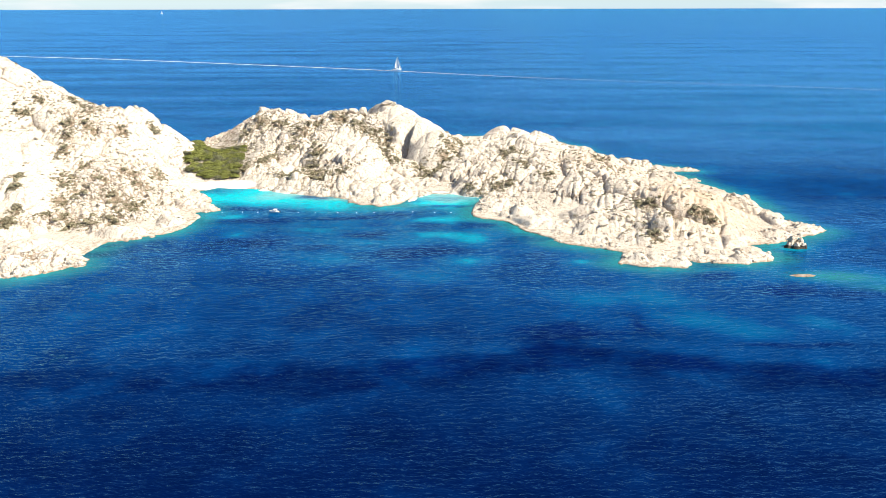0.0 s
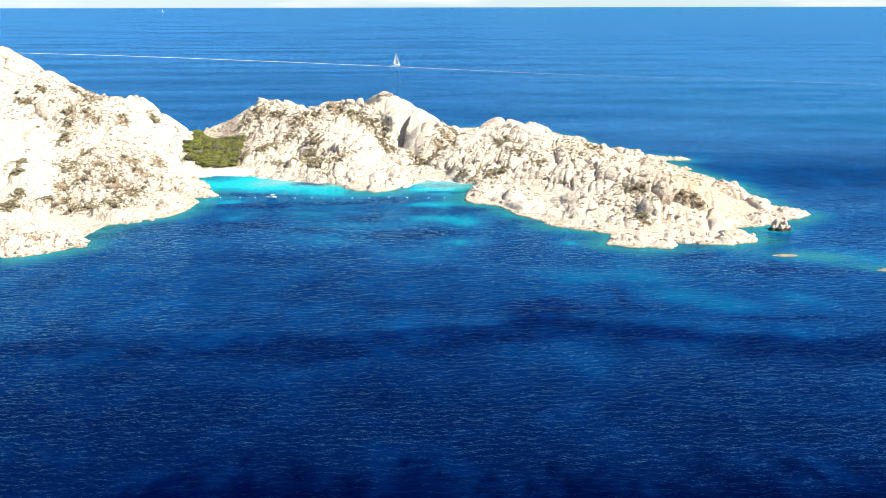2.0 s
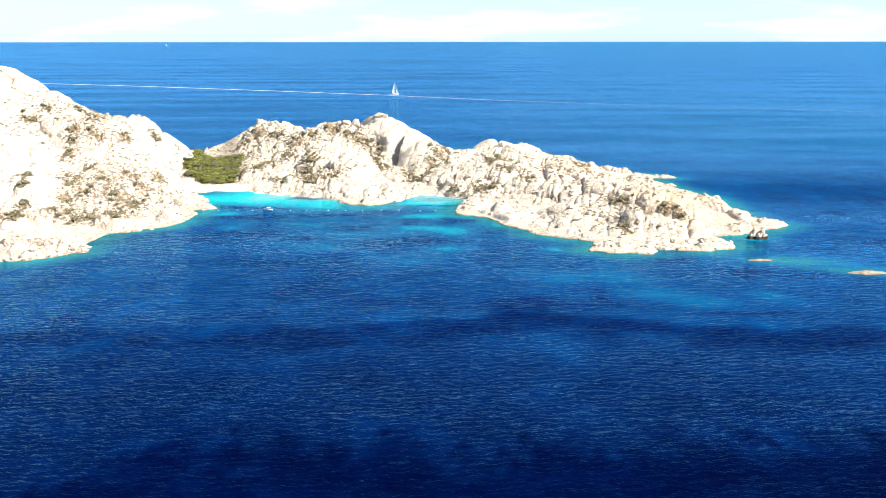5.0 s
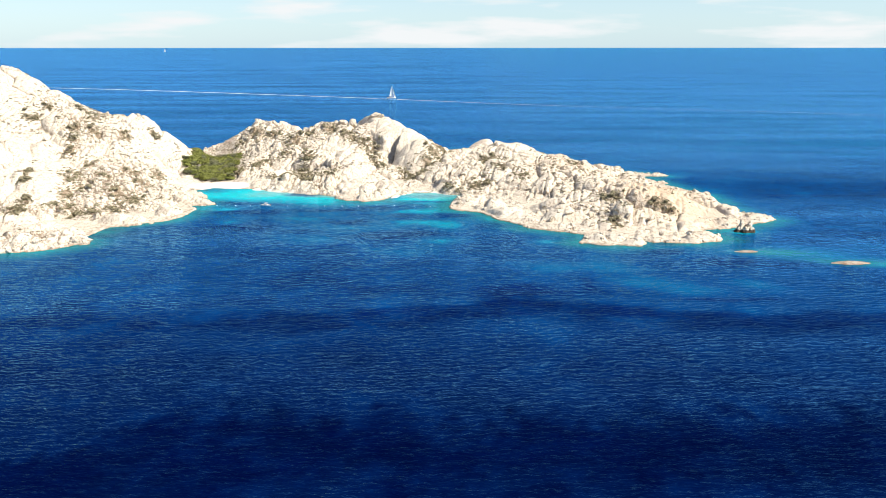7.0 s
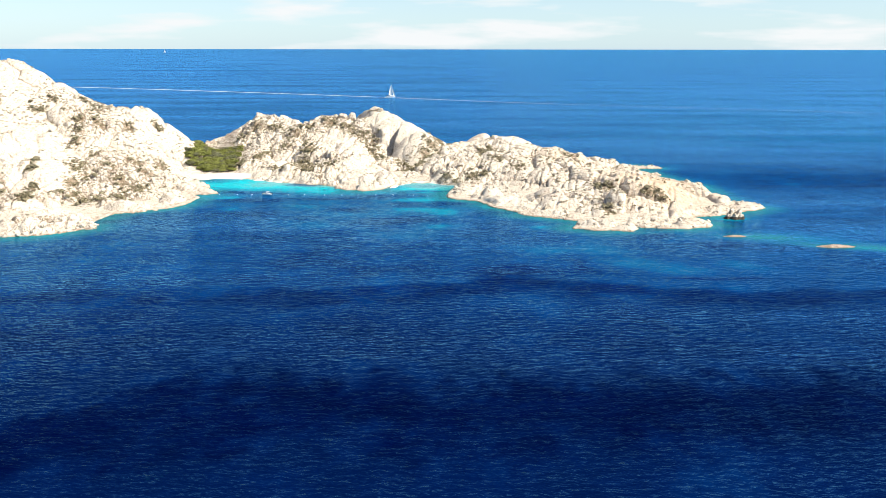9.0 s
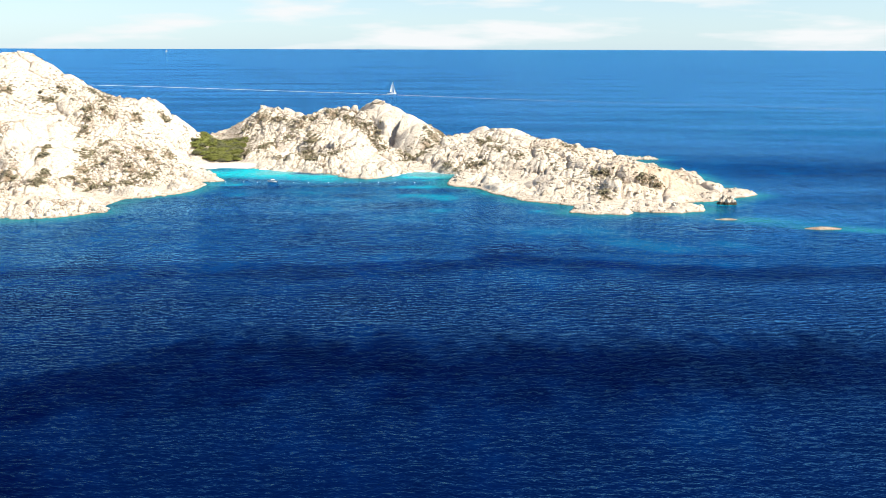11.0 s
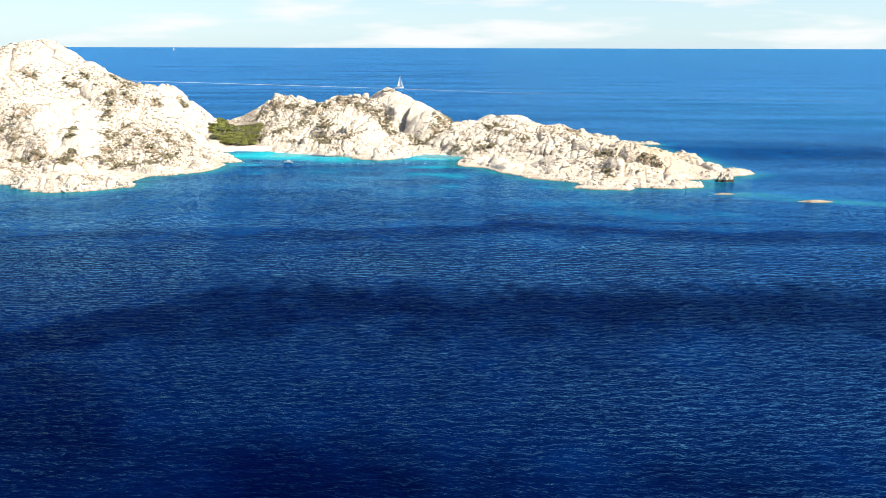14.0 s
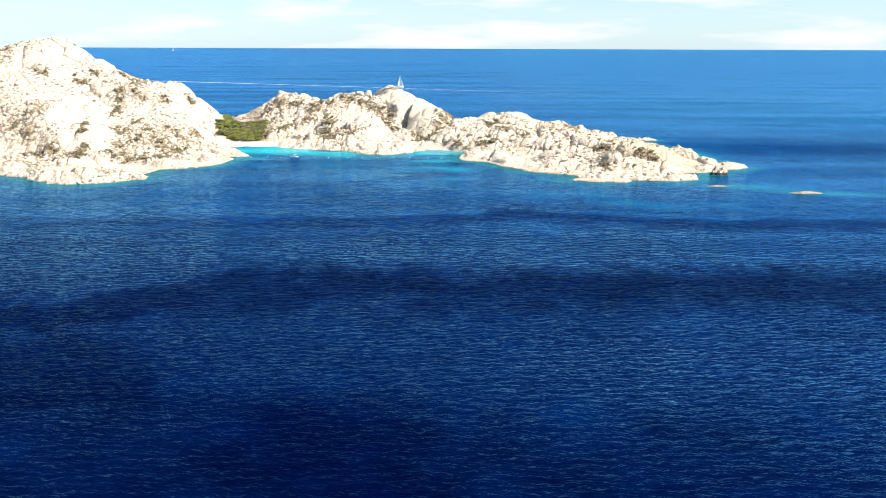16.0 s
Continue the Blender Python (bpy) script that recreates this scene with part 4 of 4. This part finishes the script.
def scatter_shrubs():
    rnd = random.Random(7)
    sets = ((SCRUB_WEST, 112, 1800, "scrub on the western slope"), (SCRUB_MIDDLE, 145, 2760, "scrub on the middle hill"), (SCRUB_EAST, 40, 540, "scrub on the eastern point"))
    tuft = []
    for spots, count, total, group in sets:
        for i in range(total):
            cx, cy, s = spots[i % len(spots)]
            x, y = cx + rnd.gauss(0, 0.75) * s, cy + rnd.gauss(0, 1.1) * s
            if ground_at(x, y) < 0.9:
                continue
            r = rnd.uniform(0.5, 1.15) * (1.5 if i < count else 0.85)
            if i < count:
                plant("shrub", SHRUB_KINDS, x, y, r, r * rnd.uniform(0.8, 1.15), rnd, SCRUB,
                      "grey-green wind-clipped shrub rooted in a granite joint", "shrub", group)
            else:
                tuft.append((x, y, r))
    # single small tufts all over the broken rock
    found = 0
    while found < 2600:
        x, y = rnd.uniform(-235, 118), rnd.uniform(248, 455)
        i, j = int((y - YS[0]) / STEP), int((x - XS[0]) / STEP)
        if GZ[i, j] < 1.6 or SPARSE[i, j] < rnd.random():
            continue
        found += 1
        tuft.append((x, y, rnd.uniform(0.35, 0.85)))
    # low tufts between the shrubs
    co, faces = [], []
    for x, y, r in tuft:
        z = ground_at(x, y)
        for _ in range(26):
            th, w = rnd.uniform(0, 6.28), r * math.sqrt(rnd.random())
            c = Vector((x + w * math.cos(th), y + w * math.sin(th), z + rnd.uniform(0.0, 0.75) * r * (1.1 - w / r)))
            q = Vector((rnd.gauss(0, 0.5), rnd.gauss(0, 0.5), 0.7)).to_track_quat("Z", "Y")
            s, k = rnd.uniform(0.10, 0.24), len(co)
            co += [c + q @ Vector(v) * s for v in ((-1, -0.6, 0.1), (0.9, -0.7, -0.1), (0.8, 0.7, 0.15), (-0.7, 0.8, 0))]
            faces.append((k, k + 1, k + 2, k + 3))
    me = bpy.data.meshes.new("low_scrub")
    me.from_pydata(co, [], faces)
    tagged(part("low_scrub", me, SCRUB), "low brownish scrub tufts between granite blocks", "scrub", kind="stuff")


scatter_shrubs()


def build_thicket():
    """A close carpet of junipers behind the beach, brighter in its middle, greyer mastic bushes on its eastern edge."""
    rnd = random.Random(11)
    made = 0
    for i in range(1500):
        t = rnd.random()
        x, y = -103 - 8 * t + rnd.uniform(-12, 11), 366 + 50 * t + rnd.gauss(0, 2)
        z = ground_at(x, y)
        if z < 0.7 or z > 10 or made >= 290 or (y < 371 and x < -114):
            continue
        if x > -103.5 + 0.12 * (390 - y):
            plant("mastic_bush", JUNIPER_KINDS, x, y, rnd.uniform(1.4, 2.4), rnd.uniform(1.4, 2.3), rnd, OLIVE, "dark grey-green mastic bush at the edge of the thicket", "bush", "thicket behind the beach")
        else:
            plant("juniper", JUNIPER_KINDS, x, y, rnd.uniform(2.0, 3.7), rnd.uniform(1.7, 2.7), rnd, GREEN, "bushy bright green juniper in the thicket behind the beach", "juniper", "thicket behind the beach")
        made += 1


build_thicket()

# ---- islets and reefs ----


def islet(name, cx, cy, a, b, tall, seed, mat, label, spiky=1.0, steep=1.6):
    xs, ys = np.arange(-a * 1.3, a * 1.3, 0.22), np.arange(-b * 1.5, b * 1.5, 0.22)
    gx, gy = np.meshgrid(xs, ys)
    r = np.hypot(gx / a, gy / b) + 0.5 * (fractal(gx / 1.8, gy / 1.8, seed) - 0.47)
    f, gap, tone, dx, dy = cells(gx / 1.5, gy / 1.2, seed)
    z = tall * (1 - r ** steep) + spiky * (tone - 0.5 - 0.5 * f) * tall * 1.0 * smoothstep(0, 0.2, gap) * np.clip(1.2 - r, 0, 1)
    z = np.maximum(z, -1.2)
    ob = part(name, grid_mesh(name, xs, ys, z, z > -1.15), mat)
    ob.location = (cx, cy, 0)
    return tagged(ob, label, "rock", kind="structure")


islet("islet", 113.8, 258.5, 3.9, 2.6, 2.6, 31, ISLET_ROCK, "jagged rock with a pale top, its base blackened by painted shade", 1.9, 3.2)
islet("reef", 104.2, 229.0, 3.8, 1.3, 0.40, 33, DARK_ROCK, "low tan reef awash off the point", 0.4)
islet("reef", 130.2, 214.6, 5.6, 1.9, 0.65, 35, DARK_ROCK, "flat tan reef barely above the water", 0.4)
islet("islet", 116.0, 388.6, 6.0, 2.6, 1.6, 36, GRANITE, "low pale skerry behind the point", 0.8)
islet("islet", 111.5, 364.5, 4.2, 2.0, 1.3, 38, GRANITE, "low pale skerry beside the point", 0.8)

# ---- boats ----


def loft(bm, rings, cap=True):
    rows = [[bm.verts.new(p) for p in ring] for ring in rings]
    for a, b in zip(rows, rows[1:]):
        for k in range(len(a) - 1):
            bm.faces.new((a[k], a[k + 1], b[k + 1], b[k]))
    if cap:
        for row in (rows[0], rows[-1]):
            bm.faces.new(row)
    bmesh.ops.recalc_face_normals(bm, faces=bm.faces)


def hull_rings(length, beam, free, draft, stern=0.75, n=13):
    """Cross-sections from stern to bow, port gunwale round the keel to starboard."""
    rings = []
    for i in range(n):
        t = i / (n - 1)
        w = beam / 2 * (stern + (1 - stern) * math.sin(min(1, t / 0.45) * math.pi / 2)) * (1 - max(0, (t - 0.45) / 0.55) ** 2.2) + 0.03
        top = free * (1 + 0.35 * t * t)
        keel = -draft * (1 - max(0, (t - 0.6) / 0.4) ** 2 * 1.2)
        x = (t - 0.5) * length
        rings.append([(x, -w, top), (x, -w * 0.92, top * 0.35), (x, -w * 0.6, keel * 0.6), (x, 0, keel), (x, w * 0.6, keel * 0.6), (x, w * 0.92, top * 0.35), (x, w, top)])
    return rings


def build_hull(length, beam, free, draft, stern):
    bm = bmesh.new()
    loft(bm, hull_rings(length, beam, free, draft, stern))
    me = bpy.data.meshes.new("hull")
    bm.to_mesh(me)
    bm.free()
    return smooth_shade(me)


def deck_mesh(length, beam, free, stern, drop):
    bm = bmesh.new()
    rows = []
    for ring in hull_rings(length * 0.97, beam * 0.94, free, 0.1, stern):
        a, b = ring[0], ring[-1]
        rows.append([bm.verts.new((p[0], p[1], p[2] - drop)) for p in (a, (a[0], 0, a[2] + 0.04), b)])
    for r0, r1 in zip(rows, rows[1:]):
        for k in range(2):
            bm.faces.new((r0[k], r0[k + 1], r1[k + 1], r1[k]))
    ext = bmesh.ops.extrude_face_region(bm, geom=bm.faces[:])
    bmesh.ops.translate(bm, verts=[v for v in ext["geom"] if isinstance(v, bmesh.types.BMVert)], vec=(0, 0, 0.03))
    bmesh.ops.recalc_face_normals(bm, faces=bm.faces)
    return bm


def sail_mesh(foot, luff, lean, belly, n=10):
    """A cloth triangle with belly and a little thickness; the luff rises along z from the origin, the foot runs along -x."""
    bm = bmesh.new()
    grid = []
    for i in range(n + 1):
        v = i / n
        row = []
        for k in range(n + 1):
            u = k / n * (1 - v) ** 0.8
            row.append(bm.verts.new((-foot * u + lean * v, belly * math.sin(math.pi * min(1, u * 1.1)) * (1 - v * 0.5), luff * v)))
        grid.append(row)
    for i in range(n):
        for k in range(n):
            bm.faces.new((grid[i][k], grid[i][k + 1], grid[i + 1][k + 1], grid[i + 1][k]))
    bmesh.ops.remove_doubles(bm, verts=bm.verts, dist=0.002)
    ext = bmesh.ops.extrude_face_region(bm, geom=bm.faces[:])
    bmesh.ops.translate(bm, verts=[v for v in ext["geom"] if isinstance(v, bmesh.types.BMVert)], vec=(0, 0.03, 0))
    bmesh.ops.recalc_face_normals(bm, faces=bm.faces)
    return bm


def build_sailboat(x, y, z, turn, size, label):
    boat = new("sailboat")
    boat.matrix_world = Matrix.LocRotScale((x, y, z), Euler((radians(4), 0, radians(turn))), (size,) * 3)
    part("hull", build_hull(12.0, 3.7, 1.15, 0.6, 0.7), HULL, boat)
    part("deck", deck_mesh(12.0, 3.7, 1.15, 0.7, 0.06), TEAK, boat, "teak deck")
    bm = bmesh.new()
    box(bm, (-1.6, -1.1, 1.1), (2.6, 1.1, 1.75), 0.22)
    cabin = part("cabin", bm, HULL, boat)
    for sy in (-1, 1):
        bm = bmesh.new()
        box(bm, (-1.0, sy * 1.1 - 0.02, 1.35), (1.9, sy * 1.1 + 0.02, 1.55), 0.01)
        part("window", bm, RUBBER, cabin, "dark cabin window")
    bm = bmesh.new()
    rod(bm, (1.2, 0, 1.0), (1.2, 0, 16.0), 0.11, 0.07, 10)
    part("mast", bm, METAL, boat, "aluminium mast")
    bm = bmesh.new()
    rod(bm, (1.2, 0, 2.4), (-3.8, 0.9, 2.5), 0.09, 0.07, 8)
    part("boom", bm, METAL, boat, "aluminium boom")
    m = part("mainsail", sail_mesh(3.9, 13.0, -0.5, 0.7), SAILCLOTH, boat, "white mainsail")
    m.location, m.rotation_euler = (1.1, 0, 2.55), (0, 0, radians(-10))
    j = part("jib", sail_mesh(2.2, 11.4, -4.0, 0.5), SAILCLOTH, boat, "white jib")
    j.location, j.rotation_euler = (5.6, 0, 1.5), (0, 0, radians(-6))
    bm = bmesh.new()
    rod(bm, (5.8, 0, 1.4), (1.25, 0, 15.2), 0.02, 0.02, 5)
    part("forestay", bm, METAL, boat)
    bm = bmesh.new()
    rod(bm, (-5.9, 0, 1.2), (1.15, 0, 15.9), 0.02, 0.02, 5)
    part("backstay", bm, METAL, boat)
    bm = bmesh.new()
    box(bm, (-6.0, -0.06, -0.4), (-5.6, 0.06, 0.6), 0.03)
    part("rudder", bm, HULL, boat)
    bm = bmesh.new()
    box(bm, (-2.9, -1.2, 1.7), (-1.5, 1.2, 2.1), 0.18)
    part("sprayhood", bm, NAVY, boat, "navy canvas sprayhood")
    return tagged(boat, label, "sailboat", "yachts under sail")


build_sailboat(-56, 1040, 0.0, 25, 1.0, "white sailing yacht under mainsail and jib")
build_sailboat(-1290, 3980, 58.0 * float(smoothstep(1900, 4900, np.array(3980.0))) ** 1.2, 30, 0.9, "distant white sailing yacht close under the horizon")


def build_motorboat(x, y, turn):
    boat = new("motorboat")
    boat.matrix_world = pose(x, y, 0.0, 0, 0, turn) @ Matrix.Diagonal((0.9, 0.9, 0.72, 1.0))
    part("hull", build_hull(4.6, 1.9, 0.62, 0.25, 0.85), HULL, boat)
    part("deck", deck_mesh(4.6, 1.9, 0.62, 0.85, 0.14), SAND, boat, "pale non-slip deck")
    bm = bmesh.new()
    box(bm, (-0.1, -0.38, 0.45), (0.55, 0.38, 1.25), 0.09)
    console = part("console", bm, HULL, boat)
    bm = bmesh.new()
    box(bm, (0.50, -0.36, 1.20), (0.54, 0.36, 1.55), 0.015)
    part("windscreen", bm, NAVY, console, "tinted windscreen")
    bm = bmesh.new()
    box(bm, (-1.1, -0.7, 0.45), (-0.75, 0.7, 0.85), 0.07)
    part("seat", bm, HULL, boat)
    bm = bmesh.new()
    box(bm, (-1.2, -0.8, 1.62), (0.3, 0.8, 1.69), 0.03)
    part("canopy", bm, SAILCLOTH, boat, "white canvas canopy")
    for px in (-1.1, 0.2):
        for sy in (-0.75, 0.75):
            bm = bmesh.new()
            rod(bm, (px, sy, 0.55), (px, sy, 1.64), 0.025, 0.025, 6)
            part("post", bm, METAL, boat)
    bm = bmesh.new()
    box(bm, (-2.75, -0.2, 0.35), (-2.30, 0.2, 1.05), 0.1)
    motor = part("outboard", bm, RUBBER, boat, "black outboard motor")
    bm = bmesh.new()
    rod(bm, (-2.5, 0, 0.4), (-2.6, 0, -0.5), 0.07, 0.05, 8)
    part("leg", bm, RUBBER, motor)
    bm = bmesh.new()
    for sy in (-0.6, 0.6):
        rod(bm, (1.0, sy * 1.1, 0.7), (2.1, sy * 0.4, 0.95), 0.02, 0.02, 6)
    part("bow_rail", bm, METAL, boat)
    return tagged(boat, "small white motorboat with a canopy, moored in the cove", "motorboat")


build_motorboat(-64, 307.5, 172)


def build_buoys():
    bm = bmesh.new()
    bmesh.ops.create_uvsphere(bm, u_segments=12, v_segments=8, radius=0.17)
    ball = bpy.data.meshes.new("float_ball")
    bm.to_mesh(ball)
    bm.free()
    smooth_shade(ball)
    bm = bmesh.new()
    rod(bm, (0, 0, 0.14), (0, 0, 0.25), 0.05, 0.05, 8)
    eye = bpy.data.meshes.new("eyelet")
    bm.to_mesh(eye)
    bm.free()
    rnd = random.Random(5)
    first = None
    for k in range(13):
        x, y = -84 + 7.3 * k + rnd.uniform(-0.8, 0.8), 307.3 - 0.05 * k + rnd.uniform(-0.5, 0.5)
        if abs(x + 64) < 4:
            continue
        if first is None:
            first = new("buoy")
            part("float_ball", ball, BUOY, first)
            part("eyelet", eye, RUBBER, first)
            tagged(first, "small round white buoy marking the bathing cove", "buoy", "line of buoys across the cove")
            first.matrix_world = pose(x, y, 0.06)
        else:
            copy_thing(first, pose(x, y, 0.06, rnd.uniform(-15, 15), rnd.uniform(-15, 15), 0))


build_buoys()


def build_wake():
    """The long white wake that a passing craft has left across the open sea."""
    way = [Vector(p) for p in ((-900, 1440), (-678, 1348), (-471, 1258), (-243, 1134), (-67, 1030), (71, 938), (180, 880), (325, 817), (430, 765), (620, 680))]
    pts = []
    for k in range(len(way) - 1):
        p0, p1, p2, p3 = way[max(k - 1, 0)], way[k], way[k + 1], way[min(k + 2, len(way) - 1)]
        for i in range(24):
            t = i / 24
            pts.append(0.5 * (2 * p1 + (p2 - p0) * t + (2 * p0 - 5 * p1 + 4 * p2 - p3) * t * t + (3 * p1 - p0 - 3 * p2 + p3) * t ** 3))
    co, faces, foam = [], [], []
    for i, p in enumerate(pts):
        a = i / len(pts)
        tang = (pts[min(i + 1, len(pts) - 1)] - pts[max(i - 1, 0)]).normalized()
        side = Vector((-tang.y, tang.x))
        w = 4.6 + 2.0 * a + 1.5 * noise.noise((i * 0.3, 0, 0))
        for s, f in ((-1, 0.0), (-0.4, 1.0), (0.4, 1.0), (1, 0.0)):
            q = p + side * w * s
            co.append((q.x, q.y, 0.08))
            foam.append(0.8 * f * (1.0 - 0.9 * float(smoothstep(0.15, 0.7, np.array(a)))))
        if i:
            for j in range(3):
                k = 4 * (i - 1) + j
                faces.append((k, k + 1, k + 5, k + 4))
    me = bpy.data.meshes.new("wake")
    me.from_pydata(co, [], faces)
    at = me.attributes.new("foam", "FLOAT", "POINT")
    at.data.foreach_set("value", foam)
    tagged(part("wake", me, FOAM), "long white foam wake across the open sea", "wake", kind="stuff")


build_wake()

# ---- boulders and stones on the rock ----


def boulder_mesh(seed):
    rnd = random.Random(seed)
    bm = bmesh.new()
    bmesh.ops.create_icosphere(bm, subdivisions=3, radius=1.0)
    off = Vector((rnd.uniform(0, 99), rnd.uniform(0, 99), rnd.uniform(0, 99)))
    cuts = [(Vector((rnd.gauss(0, 1), rnd.gauss(0, 1), rnd.gauss(0, 1))).normalized(), rnd.uniform(0.40, 0.72)) for _ in range(11)]
    for v in bm.verts:
        v.co *= 1 + 0.28 * noise.noise(v.co * 1.1 + off)
        for nrm, h in cuts:
            over = v.co.dot(nrm) - h
            if over > 0:
                v.co -= nrm * over * 0.95
    me = bpy.data.meshes.new("boulder")
    bm.to_mesh(me)
    bm.free()
    me.materials.append(BOULDER)
    smooth_shade(me)
    me.set_sharp_from_angle(angle=radians(24))
    return me


BOULDERS = [boulder_mesh(k) for k in range(14)]


def strew(head, inside, x0, x1, y0, y1, big, many, seed):
    rnd = random.Random(seed)
    co, faces = [], []
    ico = bmesh.new()
    bmesh.ops.create_icosphere(ico, subdivisions=1, radius=1.0)
    ico.verts.ensure_lookup_table()
    iv = [v.co.copy() for v in ico.verts]
    ifc = [[v.index for v in f.verts] for f in ico.faces]
    ico.free()
    n_big, tries = 0, 0
    n_small = 0
    while (n_big < big or n_small < many) and tries < 60000:
        tries += 1
        x, y = rnd.uniform(x0, x1), rnd.uniform(y0, y1)
        z = ground_at(x, y)
        if z < 0.25 or not inside(x, y):
            continue
        i, j = int((y - YS[0]) / STEP), int((x - XS[0]) / STEP)
        if not LOOSE[i, j] or CLUSTER[i, j] < rnd.uniform(0.34, 0.60):
            continue
        flat = max(abs(ground_at(x + 1, y) - z), abs(ground_at(x, y + 1) - z))
        if flat > 2.0:
            continue
        rot = Euler((rnd.gauss(0, 0.3), rnd.gauss(0, 0.3), rnd.uniform(0, 6.28)))
        if n_big < big and rnd.random() < 0.3:
            s = min(1.7, 0.55 * rnd.paretovariate(2.4))
            ob = new("boulder", rnd.choice(BOULDERS))
            ob.matrix_world = Matrix.LocRotScale((x, y, z + 0.05 * s), rot, (s * rnd.uniform(0.8, 1.3), s * rnd.uniform(0.8, 1.2), s * rnd.uniform(0.6, 0.95)))
            ob.parent = head
            n_big += 1
        elif n_small < many:
            s = min(1.1, 0.28 * rnd.paretovariate(2.0))
            m = Matrix.LocRotScale((x, y, z + 0.15 * s), rot, (s * rnd.uniform(0.7, 1.3), s, s * rnd.uniform(0.55, 0.9)))
            k = len(co)
            co += [m @ (v * rnd.uniform(0.8, 1.15)) for v in iv]
            faces += [[k + i for i in f] for f in ifc]
            n_small += 1
    me = bpy.data.meshes.new("stones")
    me.from_pydata(co, [], faces)
    st = part("stones", me, BOULDER, head, "loose small granite stones")
    st["kind"] = "stuff"


# standing blocks on the middle crest, and the rounded boulders along the eastern shore
def stand(head, x, y, sx, sy, sz, turn, kind):
    ob = new("boulder", BOULDERS[kind])
    ob.matrix_world = Matrix.LocRotScale((x, y, ground_at(x, y) + 0.45 * sz), Euler((0.1, 0.05, radians(turn))), (sx, sy, sz))
    ob.parent = head


stand(HEADS["headland_middle"], -41.8, 441.0, 3.2, 2.6, 3.1, 20, 3)
stand(HEADS["headland_middle"], -46.4, 441.5, 3.6, 2.6, 2.0, 15, 5)
stand(HEADS["headland_middle"], -51.5, 443.0, 2.2, 2.0, 1.2, 40, 8)
stand(HEADS["headland_middle"], -29.8, 446.5, 3.2, 2.8, 2.2, 15, 6)
stand(HEADS["headland_middle"], -26.2, 445.5, 3.0, 2.6, 1.7, 70, 7)
stand(HEADS["headland_east"], 9.0, 418.0, 1.3, 1.2, 1.3, 30, 2)


def shore_boulders(count):
    rnd = random.Random(21)
    made = 0
    while made < count:
        t = rnd.random()
        x, y = 22 + 82 * t, 293 - 46 * min(1, t * 1.5) + rnd.uniform(0, 22)
        if ground_at(x, y) < 0.4 or float(shore_distance(np.array([x]), np.array([y]))[0]) > 26:
            continue
        s = rnd.uniform(0.8, 1.8)
        ob = new("boulder", rnd.choice(BOULDERS))
        ob.matrix_world = Matrix.LocRotScale((x, y, ground_at(x, y) + 0.1 * s), Euler((rnd.gauss(0, 0.2), rnd.gauss(0, 0.2), rnd.uniform(0, 6.28))),
                                             (s * rnd.uniform(0.9, 1.5), s * rnd.uniform(0.8, 1.2), s * rnd.uniform(0.6, 0.9)))
        ob.parent = HEADS["headland_east"]
        made += 1


shore_boulders(26)
in_mid = lambda x, y: bool(east_of(x, y, (-104, 300), (-140, 480)))
in_east = lambda x, y: bool(east_of(x, y, (0, 300), (14, 480)))
strew(HEADS["headland_west"], lambda x, y: not in_mid(x, y), -230, -86, 228, 392, 295, 2400, 1)
strew(HEADS["headland_middle"], lambda x, y: in_mid(x, y) and not in_east(x, y), -128, 8, 318, 462, 290, 1500, 2)
strew(HEADS["headland_east"], in_east, 8, 132, 238, 420, 110, 800, 3)
